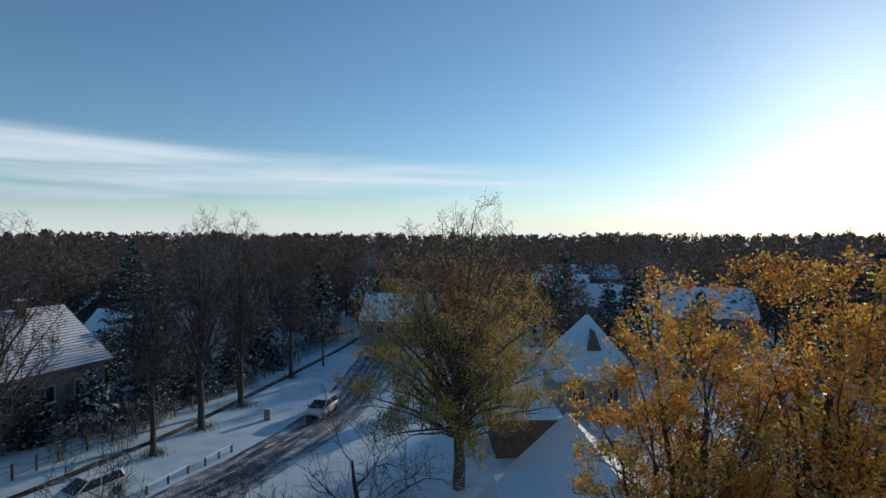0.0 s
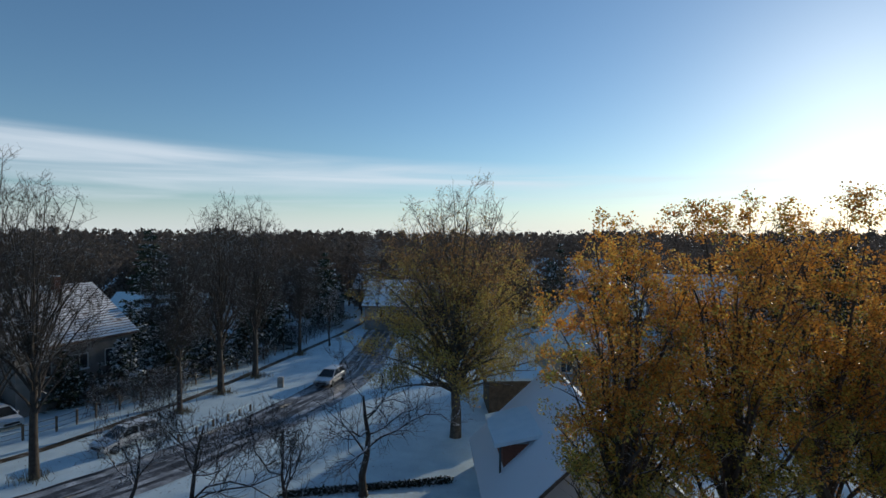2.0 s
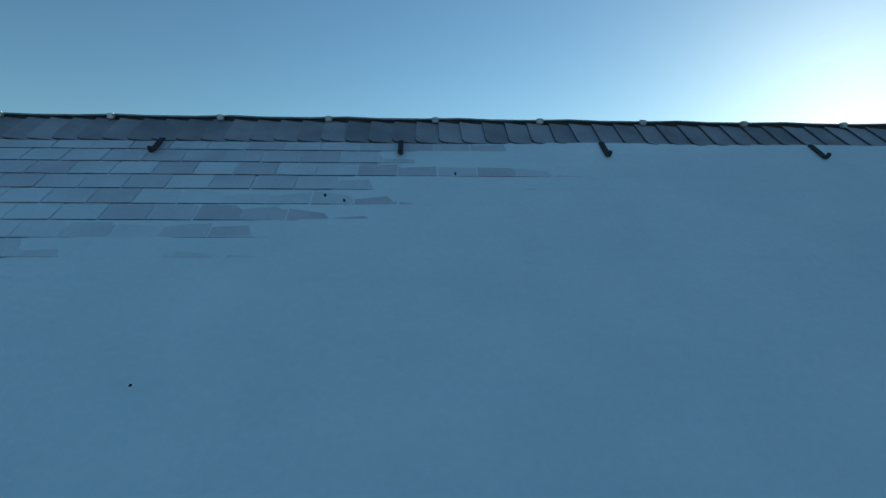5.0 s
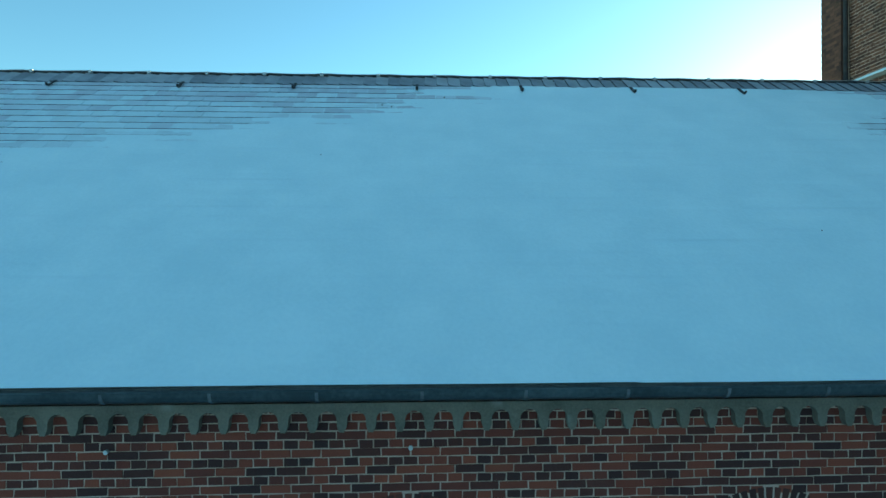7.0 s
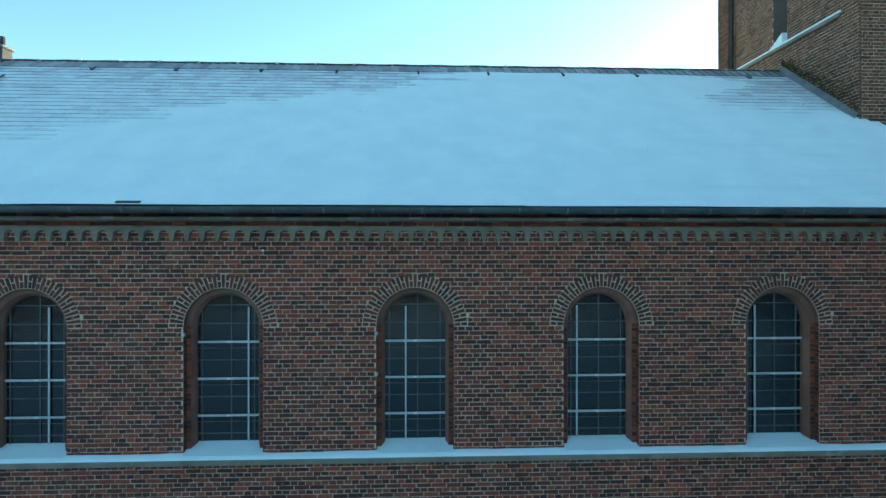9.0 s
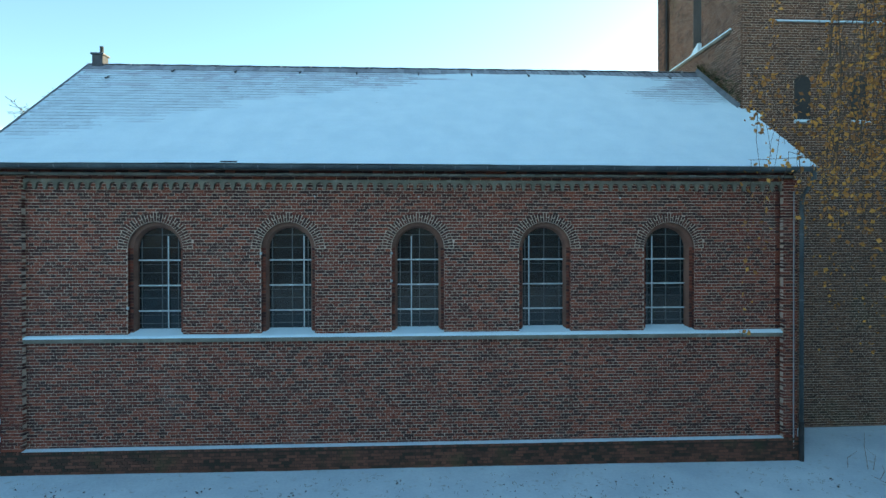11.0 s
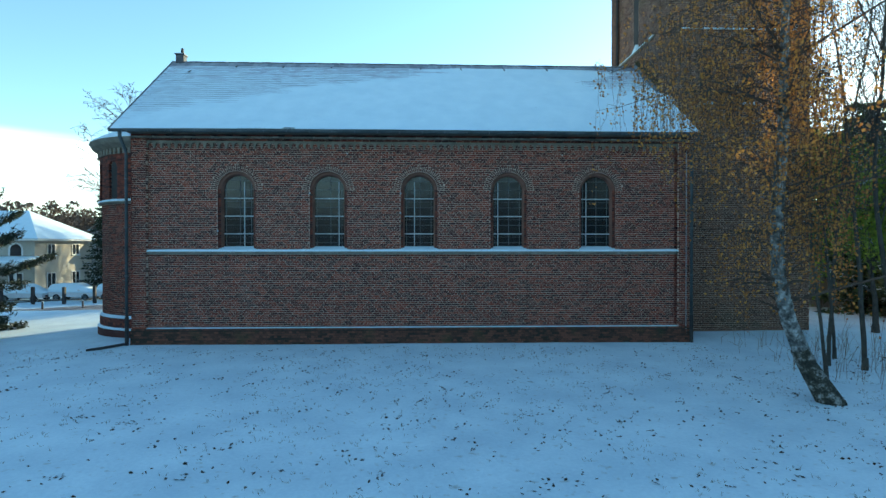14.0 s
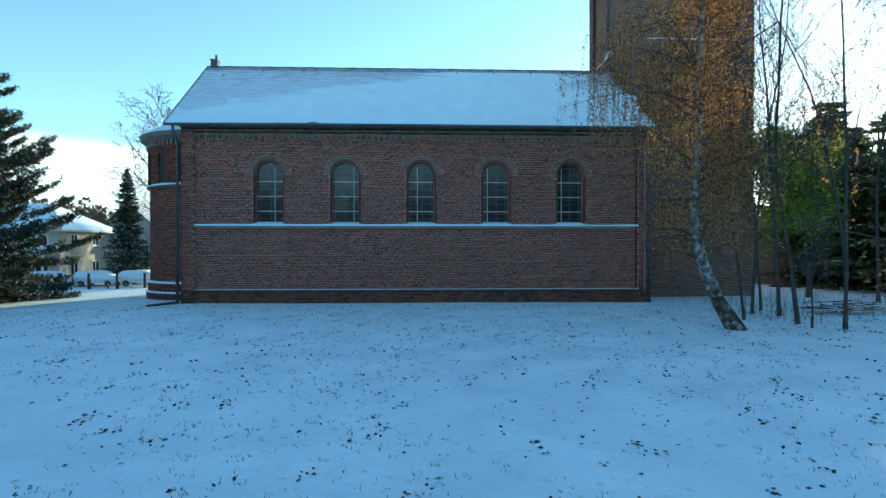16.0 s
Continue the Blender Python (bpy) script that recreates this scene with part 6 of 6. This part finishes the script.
def hip_house(name, label, at, turn, wide, deep, eave, ridge, ridge_len, wall, roofing, over=0.6, rows=0):
    """A house with a hipped roof; its long side looks along -y."""
    h = thing(name, label, "house", at, turn)
    part("wall", Mesh().box(-wide / 2, wide / 2, -deep / 2, deep / 2, -0.6, eave), wall, h)
    w, d, z0, r = wide / 2 + over, deep / 2 + over, eave - 0.1, ridge_len / 2
    c, e = [(-w, -d, z0), (w, -d, z0), (w, d, z0), (-w, d, z0)], [(-r, 0, ridge), (r, 0, ridge)]
    faces = [[c[0], c[1], e[1], e[0]], [c[2], c[3], e[0], e[1]], [c[1], c[2], e[1], e[1]], [c[3], c[0], e[0], e[0]]]
    m = Mesh()
    if rows:
        for a, b, t1, t0 in faces:
            a, b, t1, t0 = (Vector(q) for q in (a, b, t1, t0))
            for k in range(rows):
                f0, f1 = k / rows, (k + 1) / rows
                up_ = Vector((0, 0, 0.055))
                lo0, lo1, hi0, hi1 = a.lerp(t0, f0), b.lerp(t1, f0), a.lerp(t0, f1), b.lerp(t1, f1)
                m.quad(lo0 + up_, lo1 + up_, hi1, hi0)
                m.quad(lo0, lo1, lo1 + up_, lo0 + up_)
    else:
        for f in faces:
            m.poly(f if f[2] != f[3] else f[:3])
    part("roof", m, roofing, h, clean=not rows)
    part("eaves", Mesh().box(-w, w, -d, d, z0 - 0.2, z0 - 0.004), PLASTER_WHITE if wall is PLASTER else WOOD, h, "eaves board", bevel=0.02)
    return h


villa = hip_house("tent_roof_house", "pale house with steep snowy tent roof and dark dormer", (15.9, 59.0, GZ), 0, 7.0, 7.0, 3.8, 9.1, 0.3, PLASTER, SNOW)
part("roof_window", Mesh().prism([(-0.7, 6.0), (0.7, 6.0), (0, 7.9)], -2.4, -0.5), ROOF_TILE, villa, "dark pointed dormer")
window_on(villa, -1.8, -3.52, 1.4, 1.1, 1.5)
window_on(villa, 1.4, -3.52, 1.4, 1.1, 1.5)

striped = gable_house("garden_house", "grey house with tiled roof striped by melting snow", (-37.0, 54.0, GZ), -22, 12.4, 10.5, 5.6, 9.9, PLASTER_GREY, ROOF_TILE, over=0.5)
for y in (-3.2, 0.0, 3.2):
    window_on(striped, 6.21, y, 2.9, 1.5, 1.3, 90)
for x in (-2.6, 2.6):
    window_on(striped, x, -5.26, 2.9, 1.2, 1.4)
chimney(striped, 0.8, 1.5, 9.0, 11.0)
gable_house("garden_house", "low house with smooth snow-covered roof", (-36.5, 77.5, GZ), 82, 8.0, 13.0, 4.0, 7.0, PLASTER_GREY, SNOW, over=0.5, tiles=False)
far_list = [((-22.0, 108.0), 20, 9, 12, 4.5, 9.0, ROOF_TILE), ((-9.0, 120.0), 70, 8, 12, 4.0, 8.0, ROOF_TILE), ((-3.5, 92.0), 80, 8, 12, 4.0, 7.6, ROOF_TILE), ((32, 140.0), 80, 10, 16, 4.5, 7.4, SNOW), ((45, 168.0), 85, 12, 24, 5.0, 8.5, SNOW),
            ((31, 108.0), 60, 8, 12, 4.2, 7.8, ROOF_TILE), ((45.0, 92.0), 75, 9, 13, 4.5, 8.5, ROOF_TILE), ((-52.0, 95.0), 30, 9, 12, 4.5, 8.5, SNOW), ((-62, 60), 70, 9, 13, 4.5, 8.5, ROOF_TILE)]
for at, turn, wd, dp, ev, rd, rf in far_list:
    fh = gable_house("village_house", "distant village house under a snowy roof", (*at, GZ), turn, wd, dp, ev, rd, PLASTER_GREY, rf, tiles=False)
    tagged(fh, group="houses of the village")
    chimney(fh, 0.3, 1.0, rd - 1.2, rd + 0.9)
    for y in (-3, 0, 3):
        window_on(fh, -wd / 2 - 0.01, y, 2.0, 1.1, 1.3, -90, sill=False)
        window_on(fh, wd / 2 + 0.01, y, 2.0, 1.1, 1.3, 90, sill=False)

# cream villa with hipped roof and porch, seen past the apse
cream = thing("cream_villa", "cream villa with snowy hipped roof, porch and balcony", "house", (-44.5, 39.2, GZ), 0)
part("wall", Mesh().box(-6.0, 6.0, -4.5, 4.5, -0.5, 5.9), PLASTER, cream)
hip = Mesh()
e0, e1 = [(-7.0, -5.5, 5.95), (7.0, -5.5, 5.95), (7.0, 5.5, 5.95), (-7.0, 5.5, 5.95)], [(-2.2, 0, 9.0), (2.2, 0, 9.0)]
hip.quad(e0[0], e0[1], e1[1], e1[0]).quad(e0[2], e0[3], e1[0], e1[1])
hip.poly([e0[1], e0[2], e1[1]]).poly([e0[3], e0[0], e1[0]])
part("roof", hip, SNOW, cream, "smooth snow on the hipped roof")
part("eaves", Mesh().box(-7.0, 7.0, -5.5, 5.5, 5.75, 5.93), PLASTER_WHITE, cream, "pale eaves board", bevel=0.03)
por = part("porch_roof", Mesh().prism([(-7.4, 3.55), (-4.4, 4.0), (-4.4, 4.2), (-7.4, 3.75)], -5.0, 6.4, axis="x"), SNOW, cream, "snowy porch roof")
part("porch_beam", Mesh().box(-5.0, 6.4, -7.3, -7.1, 3.3, 3.55), PLASTER_WHITE, por)
for x in (-4.8, -1.2, 2.6, 6.1):
    part("column", Mesh().tube([(x, -7.15, -0.4), (x, -7.15, 3.3)], [0.14, 0.12], 10), PLASTER_WHITE, cream, "white round porch column")
for x in (-2.8, 4.2):
    aw = new("window")
    aw.parent = cream
    part("pane", Mesh().poly([(a, -4.53, z) for a, z in arch(x, 0.55, 4.25, 4.85, 8)]), PANE, aw)
    fr = Mesh()
    ring(fr, arch(x, 0.72, 4.15, 4.85, 8), arch(x, 0.55, 4.25, 4.85, 8), -4.56, -4.54)
    part("frame", fr, FRAME, aw)
window_on(cream, 1.0, -4.52, 4.45, 2.3, 0.9)
for x in (-3.4, 0.6, 4.2):
    window_on(cream, x, -4.52, 0.6, 1.3, 1.9)
for y in (-2.2, 1.6):
    window_on(cream, 6.02, y, 0.9, 1.2, 1.5, 90)
    window_on(cream, 6.02, y, 4.3, 1.1, 1.1, 90)

# ---- fences, posts, rails ----
post_me = Mesh().box(-0.06, 0.06, -0.06, 0.06, -0.2, 1.25).data("post", WOOD)
fence = thing("garden_fence", "dark post and wire garden fence", "fence")
line = [(-34 + 0.0, 36.5), (-30.4, 40.5), (-28.0, 44.0), (-26.9, 47.0), (-25.4, 51.0), (-23.2, 57.0), (-21.2, 63.0), (-19.0, 70.0), (-16.4, 80.0)]
fp = []
for (ax, ay), (bx, by) in zip(line, line[1:]):
    n = max(1, round(math.hypot(bx - ax, by - ay) / 2.1))
    for k in range(n):
        x, y = ax + (bx - ax) * k / n, ay + (by - ay) * k / n
        fp.append(Vector((x, y, ground_z(x, y))))
for p in fp:
    ob = new("post", post_me)
    ob.parent = fence
    ob.location = p
for h in (0.35, 0.7, 1.1):
    part("wire", Mesh().tube([p + Vector((0, 0, h)) for p in fp], [0.016] * len(fp), 4, cap=False), IRON, fence)
rail_posts = [((-17.9, 42.0), (-16.6, 45.0)), ((-15.9, 46.2), (-14.9, 48.6))]
for (ax, ay), (bx, by) in rail_posts:
    rl = thing("guard_rail", "low white rail on two dark posts in the snow", "rail", group="low rails by the road")
    za, zb = ground_z(ax, ay), ground_z(bx, by)
    part("beam", Mesh().tube([(ax, ay, za + 0.6), (bx, by, zb + 0.6)], [0.07, 0.07], 6), SNOW, rl)
    for x, y, z in ((ax, ay, za), ((ax + bx) / 2, (ay + by) / 2, (za + zb) / 2), (bx, by, zb)):
        part("post", Mesh().box(x - 0.07, x + 0.07, y - 0.07, y + 0.07, z - 0.2, z + 0.6), WOOD, rl)
gx, gy = -14.4, 56.0
stone = thing("marker_stone", "grey stone marker with a snow cap", "stone", (gx, gy, ground_z(gx, gy)))
part("block", Mesh().box(-0.28, 0.28, -0.2, 0.2, -0.2, 1.05), STONE, stone, bevel=0.06)
for k, (x, y) in enumerate([(-33.8, 24.3), (-31.2, 25.4), (-28.6, 26.4), (-36.6, 23.3), (-24.5, 27.6)]):
    b = thing("bollard", "short dark bollard in the snow", "bollard", (x, y, ground_z(x, y)), group="bollards along the lane")
    part("shaft", Mesh().tube([(0, 0, -0.2), (0, 0, 0.62)], [0.08, 0.075], 8), IRON, b)
    part("snow_cap", Mesh().tube([(0, 0, 0.62), (0, 0, 0.66)], [0.08, 0.05], 8), SNOW, b)
lane_fence = thing("lane_fence", "open wooden fence with dark square posts", "fence")
for k in range(9):
    x, y = -45.0 + 2.5 * k, 28.2 + 0.35 * k
    z = ground_z(x, y)
    part("post", Mesh().box(x - 0.12, x + 0.12, y - 0.12, y + 0.12, z - 0.2, z + 1.55), IRON, lane_fence, bevel=0.015)
    if k < 8:
        for h in (0.35,):
            part("rail", Mesh().box(x + 0.13, x + 2.37, y + 0.1, y + 0.16, z + h, z + h + 0.07), WOOD, lane_fence)
pan = thing("lattice_fence", "brown wooden fence panel with lattice top", "fence", (-47.5, 27.0, ground_z(-47.5, 27.0)))
part("panel", Mesh().box(-3.4, 2.2, -0.04, 0.04, 0.0, 1.1), WOOD, pan)
part("lattice", Mesh().prism([(-3.4, 1.12), (2.2, 1.12), (2.2, 1.3), (0.9, 1.65), (-0.6, 1.3), (-2.0, 1.65), (-3.4, 1.3)], -0.03, 0.03), WOOD, pan)
bound = thing("boundary_fence", "dark low fence behind the churchyard", "fence")
for k in range(16):
    x, y = 17.0 + 1.8 * k, 11.0 - 0.4 * k
    z = ground_z(x, y)
    part("post", Mesh().box(x - 0.05, x + 0.05, y - 0.05, y + 0.05, z - 0.2, z + 1.2), WOOD, bound)
    part("rail", Mesh().box(x, x + 1.8, y - 0.42, y - 0.36, z + 0.55, z + 0.7), WOOD, bound)
shed = gable_house("garden_shed", "low shed with a snow-covered roof beside the tower", (21.5, 13.0, ground_z(21.5, 13.0)), 0, 6.0, 5.0, 1.5, 3.7, PLASTER_GREY, SNOW, tiles=False)
logs = thing("brushwood", "pile of dark cut brushwood dusted with snow", "wood pile", (15.2, -4.2, ground_z(15.2, -4.2)))
lr = random.Random(12)
for k in range(26):
    a = lr.uniform(-0.5, 0.5)
    x, y, z, ln = lr.uniform(-0.9, 0.9), lr.uniform(-0.5, 0.5), lr.uniform(0.03, 0.4), lr.uniform(0.5, 1.2)
    part("branch", Mesh().tube([(x - ln * math.cos(a), y - ln * math.sin(a), z), (x + ln * math.cos(a), y + ln * math.sin(a), z + lr.uniform(-0.05, 0.15))], [0.03, 0.015], 5), BARK_SNOWY, logs)
stalks = Mesh()
for k in range(170):
    x, y = lr.uniform(10.5, 17), lr.uniform(-6.5, -0.5)
    z = ground_z(x, y)
    h = lr.uniform(0.3, 1.1)
    stalks.tube([(x, y, z - 0.05), (x + lr.gauss(0, 0.08), y + lr.gauss(0, 0.08), z + h * 0.6), (x + lr.gauss(0, 0.16), y + lr.gauss(0, 0.16), z + h)], [0.007, 0.005, 0.003], 3, cap=False)
tagged(part("dry_stalks", stalks, mat("stalk", [(0.16, 0.10, 0.06), (0.28, 0.19, 0.11)], 3.0, 0.9, 0.0), clean=False), "thin dry weed stalks standing in the snow", "weeds", kind="stuff")


# ---- cars ----
def car(label, at, turn, paint, estate=True, group=""):
    """Nose along its own -y."""
    c = thing("car", label, "car", (at[0], at[1], ground_z(*at) + 0.04), turn, group)
    side = [(-2.05, 0.32), (-2.1, 0.55), (-2.0, 0.72), (-1.0, 0.92), (1.95, 0.95), (2.12, 0.8), (2.12, 0.35)]
    part("body", Mesh().prism(side, -0.86, 0.86, axis="x"), paint, c, bevel=0.05)
    cab = Mesh()
    lo, hi = [(-1.15, 0.92), (1.98, 0.95)], [(-0.25, 1.42), (1.75 if estate else 1.2, 1.44)]
    quad = [lo[0], hi[0], hi[1], lo[1]]
    k = len(cab.v)
    for s in (-1, 1):
        cab.v += [(s * (0.80 if z < 1.2 else 0.62), y, z) for y, z in quad]
    cab.f += [(0, 1, 2, 3), (7, 6, 5, 4)] + [((i + 1) % 4, i, i + 4, (i + 1) % 4 + 4) for i in range(4)]
    part("cabin_glass", cab, PANE, c, "dark car windows", bevel=0.03)
    part("roof", Mesh().box(-0.63, 0.63, hi[0][0] - 0.03, hi[1][0] + 0.03, 1.425, 1.475), paint, c, bevel=0.02)
    for s in (-1, 1):
        for y0, y1 in ((lo[0], hi[0]), ((0.45, 0.93), (0.5, 1.43)), (lo[1], hi[1])):
            part("pillar", Mesh().tube([(s * 0.81, y0[0], y0[1]), (s * 0.635, y1[0], y1[1])], [0.045, 0.04], 5), paint, c)
        part("mirror", Mesh().box(s * 0.95 - 0.09, s * 0.95 + 0.09, -0.85, -0.72, 0.92, 1.05), paint, c, bevel=0.03)
        part("headlight", Mesh().box(s * 0.62 - 0.18, s * 0.62 + 0.18, -2.1, -1.94, 0.56, 0.72), FRAME, c, "clear headlight", bevel=0.02)
        for y in (-1.3, 1.35):
            w = new("wheel")
            w.parent = c
            part("tyre", Mesh().tube([(s * 0.74, y, 0.31), (s * 0.90, y, 0.31)], [0.31, 0.31], 18), RUBBER, w)
            part("rim", Mesh().tube([(s * 0.88, y, 0.31), (s * 0.912, y, 0.31)], [0.2, 0.19], 12), ZINC, w)
    part("grille", Mesh().box(-0.5, 0.5, -2.13, -2.04, 0.42, 0.56), IRON, c)
    return c


car("silver estate car with a dark windscreen on the snowy road", (-9.7, 57.2), -14, SILVER)
car("white hatchback with snow on its roof by the footpath", (-21.2, 41.2), -28, WHITE_CAR)
car("snow-covered car in the garden drive", (-33.5, 45.5), 60, WHITE_CAR, group="snowed-in parked cars")
for k, (x, y) in enumerate([(-37.5, 32.2), (-33.2, 32.8), (-29.0, 33.2)]):
    buried = car("parked car buried under snow beside the fence", (x, y), 90, WHITE_CAR, group="snowed-in parked cars")
    blanket = Mesh().prism([(-2.16, 0.62), (2.18, 0.70), (2.14, 1.05), (1.85, 1.56), (-0.28, 1.60), (-1.15, 1.12), (-2.05, 0.92)], -0.93, 0.93, axis="x")
    part("snow_blanket", blanket, SNOW, buried, "thick rounded snow over bonnet and roof", bevel=0.12, smooth=True)
